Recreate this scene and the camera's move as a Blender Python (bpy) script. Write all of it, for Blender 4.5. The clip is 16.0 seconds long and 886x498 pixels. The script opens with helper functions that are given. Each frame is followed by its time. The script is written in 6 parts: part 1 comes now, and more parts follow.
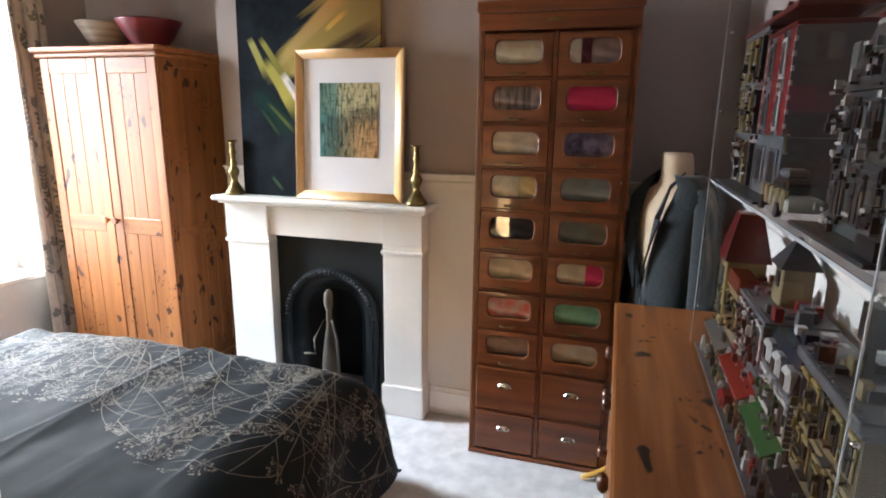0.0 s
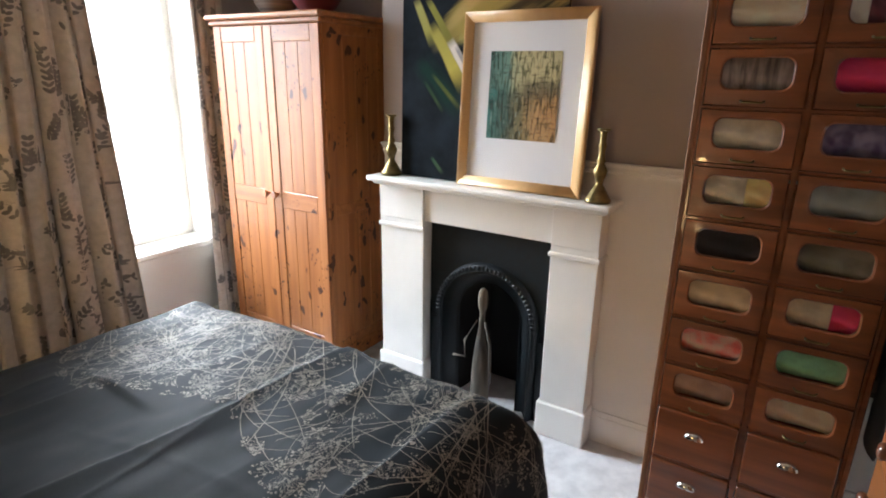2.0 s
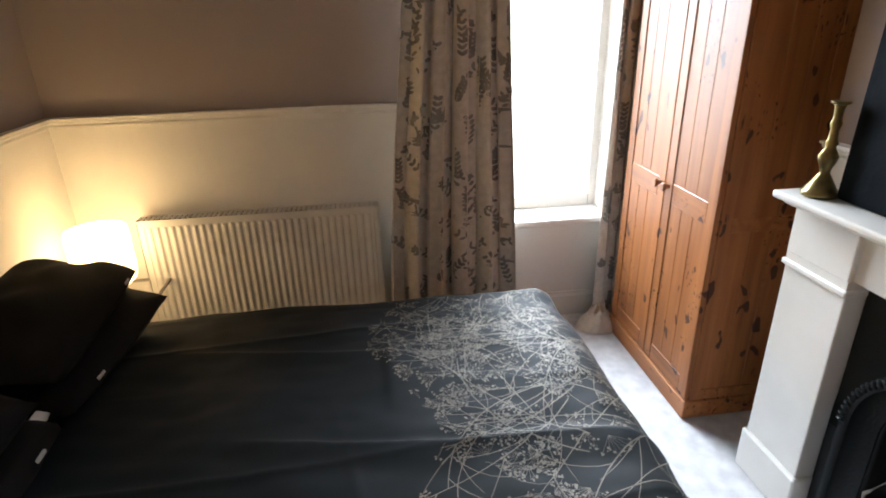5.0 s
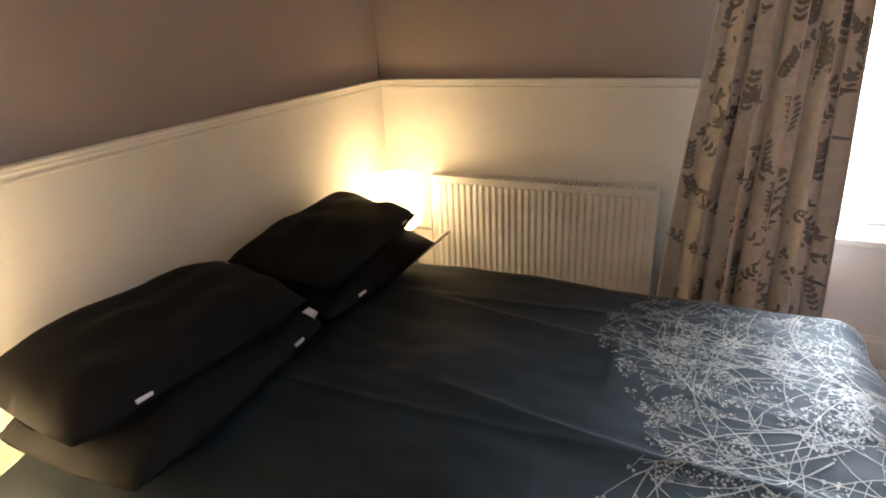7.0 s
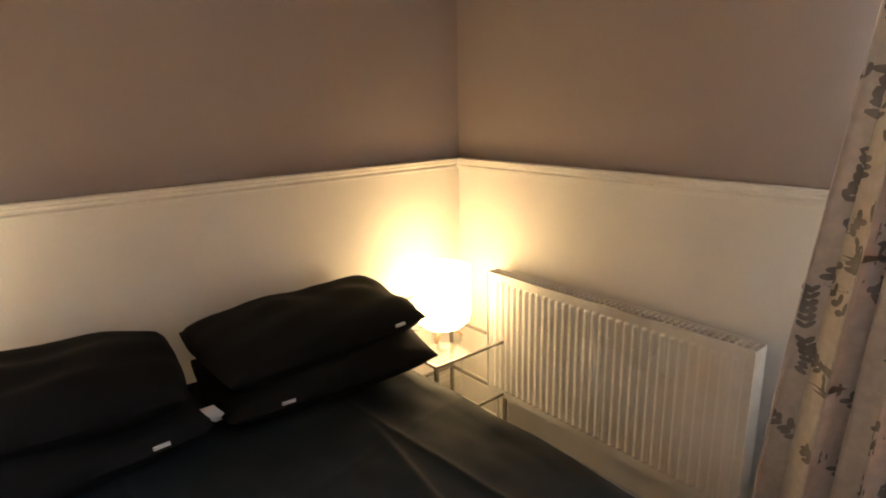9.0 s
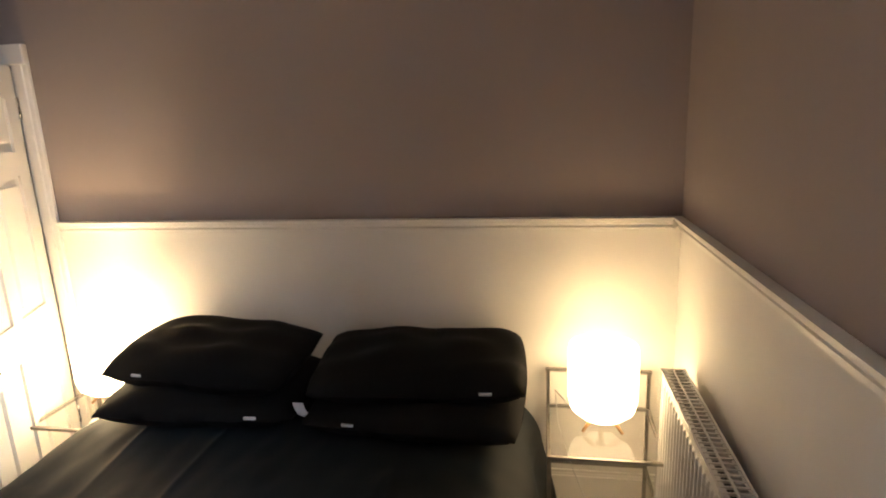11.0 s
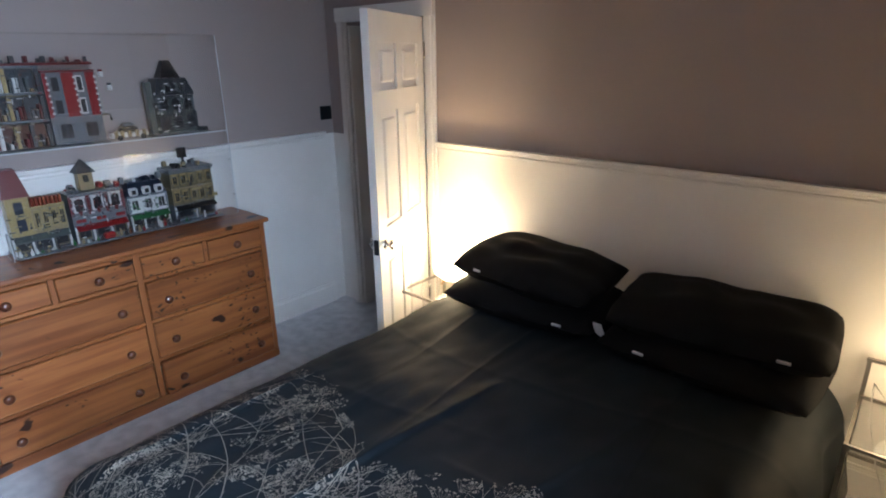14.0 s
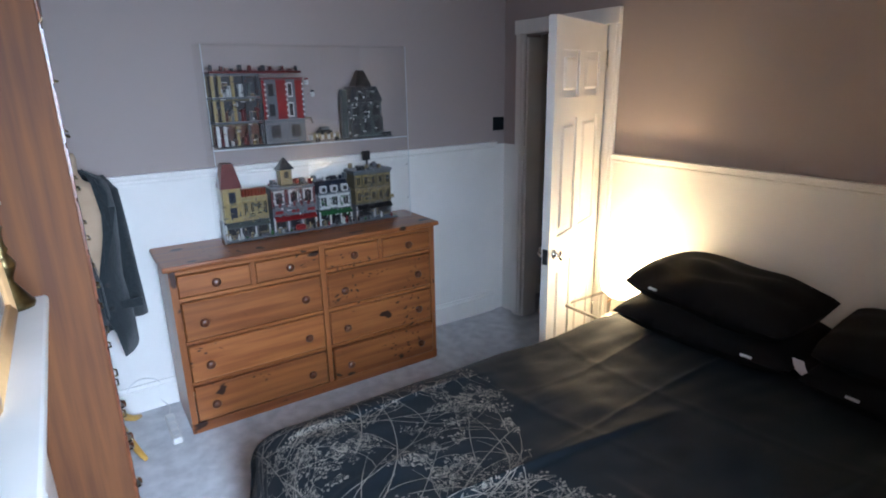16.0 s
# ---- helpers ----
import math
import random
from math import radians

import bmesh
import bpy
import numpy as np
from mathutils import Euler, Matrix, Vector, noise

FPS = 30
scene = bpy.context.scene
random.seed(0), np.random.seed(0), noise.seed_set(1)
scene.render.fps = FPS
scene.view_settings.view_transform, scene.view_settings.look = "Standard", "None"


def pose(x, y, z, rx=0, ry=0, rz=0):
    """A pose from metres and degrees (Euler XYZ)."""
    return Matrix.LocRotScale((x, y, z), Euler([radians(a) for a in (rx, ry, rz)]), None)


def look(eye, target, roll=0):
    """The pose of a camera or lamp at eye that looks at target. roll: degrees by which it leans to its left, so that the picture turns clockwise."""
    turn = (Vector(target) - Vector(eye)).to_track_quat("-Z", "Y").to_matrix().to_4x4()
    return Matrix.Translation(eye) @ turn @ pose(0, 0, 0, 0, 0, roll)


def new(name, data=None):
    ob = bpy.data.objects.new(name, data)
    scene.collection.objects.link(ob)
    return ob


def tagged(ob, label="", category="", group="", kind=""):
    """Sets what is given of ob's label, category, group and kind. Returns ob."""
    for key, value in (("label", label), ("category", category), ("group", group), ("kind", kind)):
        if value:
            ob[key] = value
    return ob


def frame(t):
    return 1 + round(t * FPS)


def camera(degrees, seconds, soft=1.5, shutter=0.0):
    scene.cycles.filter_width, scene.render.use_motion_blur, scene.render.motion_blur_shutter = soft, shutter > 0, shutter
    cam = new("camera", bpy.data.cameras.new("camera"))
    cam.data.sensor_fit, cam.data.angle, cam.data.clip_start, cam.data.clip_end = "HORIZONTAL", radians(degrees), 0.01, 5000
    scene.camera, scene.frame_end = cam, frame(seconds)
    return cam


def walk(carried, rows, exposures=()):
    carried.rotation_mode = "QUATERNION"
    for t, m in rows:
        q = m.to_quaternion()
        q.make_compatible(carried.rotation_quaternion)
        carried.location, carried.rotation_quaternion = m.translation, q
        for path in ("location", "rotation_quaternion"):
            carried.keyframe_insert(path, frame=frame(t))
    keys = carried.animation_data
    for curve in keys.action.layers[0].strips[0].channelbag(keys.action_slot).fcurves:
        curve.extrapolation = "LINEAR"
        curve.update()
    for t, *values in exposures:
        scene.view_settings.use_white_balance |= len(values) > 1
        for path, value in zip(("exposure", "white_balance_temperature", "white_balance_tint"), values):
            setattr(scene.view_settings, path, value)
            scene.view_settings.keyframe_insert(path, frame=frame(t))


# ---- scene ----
cam = camera(76.0, 16.0, soft=1.9)

PATH = [
    (0, (3.248, 0.276, 1.53), (2.683, 2.14, 1.076), 0.7),
    (0.5, (3.273, 0.483, 1.575), (2.508, 2.263, 1.081), 0.5),
    (1, (3.238, 0.559, 1.593), (2.317, 2.252, 1.06), 0.6),
    (1.5, (3.134, 0.6, 1.611), (2.146, 2.242, 1.039), 0.7),
    (2, (2.996, 0.627, 1.589), (1.983, 2.248, 0.999), 1.0),
    (2.5, (2.869, 0.756, 1.591), (1.761, 2.3, 0.969), 1.0),
    (3, (2.77, 0.869, 1.594), (1.51, 2.276, 0.936), 0.9),
    (3.5, (2.738, 0.993, 1.599), (1.299, 2.199, 0.909), 0.4),
    (4, (2.676, 1.163, 1.613), (1.089, 2.142, 0.89), 0.0),
    (4.5, (2.679, 1.318, 1.666), (0.964, 1.989, 0.886), -0.7),
    (5, (2.833, 1.446, 1.671), (1.004, 1.679, 0.896), -1.5),
    (5.2, (2.857, 1.438, 1.679), (1.021, 1.542, 0.894), -1.4),
    (7.3, (2.691, 1.727, 1.556), (1.054, 0.85, 0.814), -3.2),
    (7.5, (2.582, 1.796, 1.559), (0.963, 0.875, 0.831), -3.2),
    (8, (2.337, 1.931, 1.552), (0.803, 0.832, 0.89), -3.0),
    (8.5, (2.097, 2.048, 1.531), (0.701, 0.737, 0.954), -2.1),
    (9, (1.813, 2.095, 1.523), (0.593, 0.592, 1.021), -1.4),
    (9.5, (1.507, 2.111, 1.527), (0.483, 0.443, 1.115), -0.7),
    (10, (1.088, 2.159, 1.625), (0.611, 0.266, 1.19), -1.9),
    (12.3, (0.347, 2.369, 1.681), (1.118, 0.607, 1.133), -0.3),
    (12.5, (0.353, 2.393, 1.703), (1.182, 0.666, 1.128), -0.4),
    (13, (0.407, 2.446, 1.723), (1.358, 0.796, 1.112), -0.3),
    (13.5, (0.424, 2.465, 1.742), (1.539, 0.934, 1.101), -1.0),
    (14, (0.455, 2.523, 1.749), (1.71, 1.106, 1.101), -0.9),
    (14.5, (0.466, 2.509, 1.694), (1.868, 1.217, 1.089), -1.3),
    (15, (0.493, 2.53, 1.672), (1.994, 1.34, 1.096), -1.3),
    (15.5, (0.513, 2.554, 1.663), (2.086, 1.455, 1.1), -1.4),
    (16, (0.543, 2.604, 1.68), (2.146, 1.553, 1.11), -1.1),
]
EXPOSURES = [(0, -0.12, 6250, 10), (1.5, -0.4, 6300, 10), (3, -0.45, 6350, 10), (3.5, -0.55, 6400, 10), (5, -0.88, 6300, 10), (7.5, -0.35, 6000, 10), (9, -0.25, 6300, 10), (10, -0.35, 5900, 10), (12.5, -1.12, 5500, 10), (13, -1.1, 5400, 10), (14, -0.85, 5150, 10), (16, -0.78, 5200, 10)]
walk(cam, [(t, look(eye, target, roll)) for t, eye, target, roll in PATH], EXPOSURES)

# ---- world and large lights ----
world = bpy.data.worlds.new("world")
scene.world = world
world.use_nodes = True
wn = world.node_tree
sky = wn.nodes.new("ShaderNodeTexSky")
sky.sky_type = "NISHITA"
sky.sun_disc = False
sky.sun_elevation, sky.sun_rotation = radians(40), radians(200)
wn.links.new(sky.outputs[0], wn.nodes["Background"].inputs[0])
wn.nodes["Background"].inputs[1].default_value = 0.1


def area_lamp(name, m, sx, sy, power, color):
    d = bpy.data.lights.new(name, "AREA")
    d.shape, d.size, d.size_y, d.energy, d.color = "RECTANGLE", sx, sy, power, color
    ob = new(name, d)
    ob.matrix_world = m
    return ob


# daylight of the overcast sky, in the window's opening
area_lamp("window_daylight", look((-0.40, 2.24, 1.62), (1.2, 2.06, 0.75)), 1.0, 1.5, 170, (0.84, 0.92, 1.0)).data.spread = radians(100)


def bulb(name, loc, power):
    d = bpy.data.lights.new(name, "POINT")
    d.energy, d.color, d.shadow_soft_size = power, (1.0, 0.62, 0.28), 0.03
    ob = new(name, d)
    ob.location = loc
    return ob


# ---- materials ----
def material(name, a, b=None, scale=8.0, rough=0.6, metal=0.0, bump=0.0, bscale=120.0, stretch=(1, 1, 1), detail=4.0,
             spec=0.5, sheen=0.0, coat=0.0, rvar=0.12, random=0.0):
    """A surface that varies between colours a and b at one scale, with fine relief at another."""
    m = bpy.data.materials.new(name)
    m.use_nodes = True
    nt = m.node_tree
    bsdf = nt.nodes["Principled BSDF"]
    tc = nt.nodes.new("ShaderNodeTexCoord")
    mp = nt.nodes.new("ShaderNodeMapping")
    mp.inputs["Scale"].default_value = stretch
    nt.links.new(tc.outputs["Object"], mp.inputs[0])
    n1 = nt.nodes.new("ShaderNodeTexNoise")
    n1.inputs["Scale"].default_value, n1.inputs["Detail"].default_value = scale, detail
    nt.links.new(mp.outputs[0], n1.inputs["Vector"])
    ramp = nt.nodes.new("ShaderNodeValToRGB")
    b = b or tuple(c * 0.8 for c in a)
    ramp.color_ramp.elements[0].position, ramp.color_ramp.elements[1].position = 0.35, 0.65
    ramp.color_ramp.elements[0].color, ramp.color_ramp.elements[1].color = (*b, 1), (*a, 1)
    nt.links.new(n1.outputs[0], ramp.inputs[0])
    last = ramp.outputs[0]
    if random:
        info = nt.nodes.new("ShaderNodeObjectInfo")
        hsv = nt.nodes.new("ShaderNodeHueSaturation")
        mr = nt.nodes.new("ShaderNodeMapRange")
        mr.inputs[3].default_value, mr.inputs[4].default_value = 1 - random, 1 + random
        nt.links.new(info.outputs["Random"], mr.inputs[0])
        nt.links.new(mr.outputs[0], hsv.inputs["Value"])
        nt.links.new(last, hsv.inputs["Color"])
        last = hsv.outputs[0]
    nt.links.new(last, bsdf.inputs["Base Color"])
    n2 = nt.nodes.new("ShaderNodeTexNoise")
    n2.inputs["Scale"].default_value, n2.inputs["Detail"].default_value = bscale, 3
    nt.links.new(mp.outputs[0], n2.inputs["Vector"])
    rr = nt.nodes.new("ShaderNodeMapRange")
    rr.inputs[3].default_value, rr.inputs[4].default_value = max(rough - rvar, 0.02), min(rough + rvar, 1)
    nt.links.new(n1.outputs[0], rr.inputs[0])
    nt.links.new(rr.outputs[0], bsdf.inputs["Roughness"])
    bsdf.inputs["Metallic"].default_value = metal
    bsdf.inputs["Specular IOR Level"].default_value = spec
    bsdf.inputs["Sheen Weight"].default_value = sheen
    bsdf.inputs["Coat Weight"].default_value = coat
    if bump:
        bp = nt.nodes.new("ShaderNodeBump")
        bp.inputs["Strength"].default_value, bp.inputs["Distance"].default_value = bump, 0.004
        nt.links.new(n2.outputs[0], bp.inputs["Height"])
        nt.links.new(bp.outputs[0], bsdf.inputs["Normal"])
    return m


def two_tone(name, low, high, split):
    """Wall paint in two colours that meet behind the dado rail."""
    m = material(name, low, tuple(c * 0.94 for c in low), scale=3, rough=0.75, bump=0.12, bscale=160)
    nt = m.node_tree
    bsdf = nt.nodes["Principled BSDF"]
    first = bsdf.inputs["Base Color"].links[0].from_socket
    geo = nt.nodes.new("ShaderNodeNewGeometry")
    sep = nt.nodes.new("ShaderNodeSeparateXYZ")
    gt = nt.nodes.new("ShaderNodeMath")
    gt.operation = "GREATER_THAN"
    gt.inputs[1].default_value = split
    nt.links.new(geo.outputs["Position"], sep.inputs[0])
    nt.links.new(sep.outputs[2], gt.inputs[0])
    mix = nt.nodes.new("ShaderNodeMix")
    mix.data_type = "RGBA"
    n = nt.nodes.new("ShaderNodeTexNoise")
    n.inputs["Scale"].default_value = 2.5
    ramp = nt.nodes.new("ShaderNodeValToRGB")
    ramp.color_ramp.elements[0].color = (*(c * 0.93 for c in high), 1)
    ramp.color_ramp.elements[1].color = (*high, 1)
    nt.links.new(n.outputs[0], ramp.inputs[0])
    nt.links.new(gt.outputs[0], mix.inputs[0])
    nt.links.new(first, mix.inputs[6])
    nt.links.new(ramp.outputs[0], mix.inputs[7])
    nt.links.new(mix.outputs[2], bsdf.inputs["Base Color"])
    return m


def wood(name, a, b, knots, axis="Z", rough=0.4, coat=0.25, knot_size=9.0):
    """Planed timber: long grain along one axis, and scattered dark knots."""
    st = {"X": (0.06, 1, 1), "Y": (1, 0.06, 1), "Z": (1, 1, 0.06)}[axis]
    m = material(name, a, b, scale=26, rough=rough, bump=0.08, bscale=90, stretch=st, coat=coat, random=0.12)
    nt = m.node_tree
    bsdf = nt.nodes["Principled BSDF"]
    if knots:
        first = bsdf.inputs["Base Color"].links[0].from_socket
        tc = nt.nodes["Texture Coordinate"]
        mp = nt.nodes.new("ShaderNodeMapping")
        mp.inputs["Scale"].default_value = {"X": (0.6, 1, 1), "Y": (1, 0.6, 1), "Z": (1, 1, 0.6)}[axis]
        nt.links.new(tc.outputs["Object"], mp.inputs[0])
        warp = nt.nodes.new("ShaderNodeTexNoise")
        warp.inputs["Scale"].default_value = 14
        add = nt.nodes.new("ShaderNodeMix")
        add.data_type = "VECTOR"
        add.inputs[0].default_value = 0.09
        nt.links.new(mp.outputs[0], warp.inputs["Vector"])
        nt.links.new(mp.outputs[0], add.inputs[4])
        nt.links.new(warp.outputs["Color"], add.inputs[5])
        v = nt.nodes.new("ShaderNodeTexVoronoi")
        v.inputs["Scale"].default_value = knot_size
        nt.links.new(add.outputs[1], v.inputs["Vector"])
        ramp = nt.nodes.new("ShaderNodeValToRGB")
        ramp.color_ramp.elements[0].position, ramp.color_ramp.elements[1].position = 0.19, 0.25
        ramp.color_ramp.elements[0].color, ramp.color_ramp.elements[1].color = (1, 1, 1, 1), (0, 0, 0, 1)
        nt.links.new(v.outputs["Distance"], ramp.inputs[0])
        # a cluster of small knots and bark flecks in some places only
        v2 = nt.nodes.new("ShaderNodeTexVoronoi")
        v2.inputs["Scale"].default_value = knot_size * 3.6
        nt.links.new(add.outputs[1], v2.inputs["Vector"])
        r2 = nt.nodes.new("ShaderNodeValToRGB")
        r2.color_ramp.elements[0].position, r2.color_ramp.elements[1].position = 0.14, 0.30
        r2.color_ramp.elements[0].color, r2.color_ramp.elements[1].color = (1, 1, 1, 1), (0, 0, 0, 1)
        nt.links.new(v2.outputs["Distance"], r2.inputs[0])
        where = nt.nodes.new("ShaderNodeTexNoise")
        where.inputs["Scale"].default_value, where.inputs["Detail"].default_value = 5.5, 1
        nt.links.new(mp.outputs[0], where.inputs["Vector"])
        r3 = nt.nodes.new("ShaderNodeValToRGB")
        r3.color_ramp.elements[0].position, r3.color_ramp.elements[1].position = 0.565, 0.615
        nt.links.new(where.outputs[0], r3.inputs[0])
        # only some cells of the timber hold a large knot
        part_of = nt.nodes.new("ShaderNodeSeparateColor")
        nt.links.new(v.outputs["Color"], part_of.inputs[0])
        few = nt.nodes.new("ShaderNodeMath")
        few.operation = "GREATER_THAN"
        few.inputs[1].default_value = 0.45
        nt.links.new(part_of.outputs[0], few.inputs[0])
        large = nt.nodes.new("ShaderNodeMath")
        large.operation = "MULTIPLY"
        nt.links.new(ramp.outputs[0], large.inputs[0])
        nt.links.new(few.outputs[0], large.inputs[1])
        both = nt.nodes.new("ShaderNodeMath")
        both.operation = "MULTIPLY"
        nt.links.new(r2.outputs[0], both.inputs[0])
        nt.links.new(r3.outputs[0], both.inputs[1])
        most = nt.nodes.new("ShaderNodeMath")
        most.operation = "MAXIMUM"
        nt.links.new(large.outputs[0], most.inputs[0])
        nt.links.new(both.outputs[0], most.inputs[1])
        mix = nt.nodes.new("ShaderNodeMix")
        mix.data_type = "RGBA"
        nt.links.new(most.outputs[0], mix.inputs[0])
        nt.links.new(first, mix.inputs[6])
        mix.inputs[7].default_value = (*knots, 1)
        nt.links.new(mix.outputs[2], bsdf.inputs["Base Color"])
    return m


def glass(name, rough=0.0, tint=(1, 1, 1), gloss=0.6, least=0.025):
    m = bpy.data.materials.new(name)
    m.use_nodes = True
    nt = m.node_tree
    nt.nodes.remove(nt.nodes["Principled BSDF"])
    gl = nt.nodes.new("ShaderNodeBsdfGlossy")
    gl.inputs["Roughness"].default_value = rough
    tr = nt.nodes.new("ShaderNodeBsdfTransparent")
    tr.inputs[0].default_value = (*tint, 1)
    fr = nt.nodes.new("ShaderNodeLayerWeight")
    fr.inputs[0].default_value = 0.5
    pw = nt.nodes.new("ShaderNodeMath")
    pw.operation = "POWER"
    pw.inputs[1].default_value = 4.5
    nt.links.new(fr.outputs["Facing"], pw.inputs[0])
    ma = nt.nodes.new("ShaderNodeMath")
    ma.operation = "MULTIPLY_ADD"
    ma.inputs[1].default_value, ma.inputs[2].default_value = gloss, least
    nt.links.new(pw.outputs[0], ma.inputs[0])
    mix = nt.nodes.new("ShaderNodeMixShader")
    nt.links.new(ma.outputs[0], mix.inputs[0])
    nt.links.new(tr.outputs[0], mix.inputs[1])
    nt.links.new(gl.outputs[0], mix.inputs[2])
    nt.links.new(mix.outputs[0], nt.nodes["Material Output"].inputs[0])
    return m


def glow(name, color, strength):
    m = bpy.data.materials.new(name)
    m.use_nodes = True
    bsdf = m.node_tree.nodes["Principled BSDF"]
    bsdf.inputs["Base Color"].default_value = (0.85, 0.82, 0.75, 1)
    bsdf.inputs["Emission Color"].default_value = (*color, 1)
    bsdf.inputs["Emission Strength"].default_value = strength
    return m


DADO = 1.265
M_WALL = two_tone("wall_paint", (0.76, 0.74, 0.70), (0.34, 0.285, 0.265), DADO - 0.02)
M_WHITE = material("white_gloss_paint", (0.78, 0.76, 0.72), (0.72, 0.70, 0.66), scale=4, rough=0.35, bump=0.05)
M_CEIL = material("ceiling_paint", (0.8, 0.79, 0.77), scale=2, rough=0.9)
M_CARPET = material("carpet_pile", (0.62, 0.62, 0.63), (0.47, 0.47, 0.49), scale=14, rough=1.0, bump=0.9, bscale=260, spec=0.1, sheen=0.3)
M_PINE = wood("honey_pine", (0.38, 0.145, 0.043), (0.26, 0.09, 0.025), (0.06, 0.016, 0.006), "Z", knot_size=14, rough=0.5, coat=0.06)
M_PINE_H = wood("honey_pine_rails", (0.38, 0.145, 0.043), (0.26, 0.09, 0.025), (0.06, 0.016, 0.006), "X", knot_size=14, rough=0.5, coat=0.06)
M_CHEST = wood("antique_pine", (0.34, 0.125, 0.034), (0.19, 0.06, 0.017), (0.022, 0.006, 0.003), "Y", knot_size=11)
M_CHEST_V = wood("antique_pine_upright", (0.34, 0.125, 0.036), (0.22, 0.072, 0.02), (0.04, 0.012, 0.005), "Z", knot_size=7)
M_MAHOG = wood("mahogany", (0.225, 0.066, 0.018), (0.13, 0.036, 0.010), None, "X", rough=0.36, coat=0.25)
M_OAK_SIDE = wood("oak_side_panel", (0.165, 0.062, 0.016), (0.095, 0.032, 0.009), None, "Z", rough=0.7, coat=0.0)
M_IRON = material("cast_iron", (0.006, 0.007, 0.009), (0.004, 0.009, 0.012), scale=30, rough=0.5, bump=0.35, bscale=90, spec=0.3)
M_SOOT = material("sooty_firebox", (0.006, 0.006, 0.007), rough=0.95)
M_BRASS = material("aged_brass", (0.26, 0.20, 0.085), (0.13, 0.10, 0.045), scale=30, rough=0.34, metal=1.0, bump=0.1)
M_CHROME = material("polished_nickel", (0.75, 0.73, 0.70), scale=30, rough=0.15, metal=1.0)
M_STEEL = material("grey_metal", (0.35, 0.33, 0.30), scale=30, rough=0.35, metal=1.0)
M_DUVET = material("black_satin_cotton", (0.0055, 0.0105, 0.0150), (0.004, 0.0075, 0.0105), scale=5, rough=0.68, bump=0.14, bscale=300, sheen=0.02, spec=0.20, rvar=0.06)
M_PRINT = material("pale_branch_print", (0.24, 0.215, 0.18), (0.14, 0.125, 0.105), scale=9, rough=0.6, spec=0.3)
M_PILLOW = material("black_pillowcase", (0.006, 0.006, 0.0065), (0.004, 0.004, 0.0045), scale=6, rough=0.8, bump=0.2, bscale=260, spec=0.15)
M_LABEL = material("white_woven_label", (0.7, 0.7, 0.7), rough=0.8)
M_SHEET = material("white_valance", (0.7, 0.68, 0.66), rough=0.9, bump=0.2)
M_CURTAIN = material("cream_linen", (0.60, 0.54, 0.48), (0.50, 0.45, 0.395), scale=30, rough=0.9, bump=0.3, bscale=400, sheen=0.2)
M_LEAF = material("grey_leaf_print", (0.15, 0.14, 0.135), (0.24, 0.225, 0.21), scale=14, rough=0.9)
M_RAD = material("radiator_enamel", (0.78, 0.76, 0.72), scale=3, rough=0.3)
M_GLASS = glass("clear_glass")
M_ACRYLIC = glass("clear_acrylic", gloss=0.22, least=0.035)
M_SHADES = (glow("dimmer_lit_lamp_shade", (1.0, 0.66, 0.30), 15), glow("lit_lamp_shade", (1.0, 0.66, 0.30), 36))
M_LEG = wood("pale_ash", (0.62, 0.40, 0.2), (0.5, 0.3, 0.14), None, "Z")
M_BLACK = material("black_plastic", (0.015, 0.015, 0.015), rough=0.4)
M_PLASTIC = material("white_plastic", (0.75, 0.74, 0.72), rough=0.35)


# ---- mesh helpers ----
def box(bm, x0, x1, y0, y1, z0, z1, bevel=0.0, seg=1):
    m = Matrix.Translation(((x0 + x1) / 2, (y0 + y1) / 2, (z0 + z1) / 2)) @ Matrix.Diagonal((abs(x1 - x0), abs(y1 - y0), abs(z1 - z0), 1))
    vs = bmesh.ops.create_cube(bm, size=1, matrix=m)["verts"]
    if bevel:
        es = list({e for v in vs for e in v.link_edges})
        bmesh.ops.bevel(bm, geom=es, offset=bevel, segments=seg, affect="EDGES", profile=0.5)
    return bm


def B(*args, **kw):
    return box(bmesh.new(), *args, **kw)


def lathe(profile, cx=0, cy=0, cz=0, seg=24, bm=None):
    """Turned shape from (radius, height) pairs."""
    bm = bm or bmesh.new()
    rings = []
    for r, z in profile:
        rings.append([bm.verts.new((cx + r * math.cos(2 * math.pi * i / seg), cy + r * math.sin(2 * math.pi * i / seg), cz + z)) for i in range(seg)])
    for a, b in zip(rings, rings[1:]):
        for i in range(seg):
            f = bm.faces.new((a[i], a[(i + 1) % seg], b[(i + 1) % seg], b[i]))
            f.smooth = True
    bm.faces.new(rings[0][::-1])
    bm.faces.new(rings[-1])
    return bm


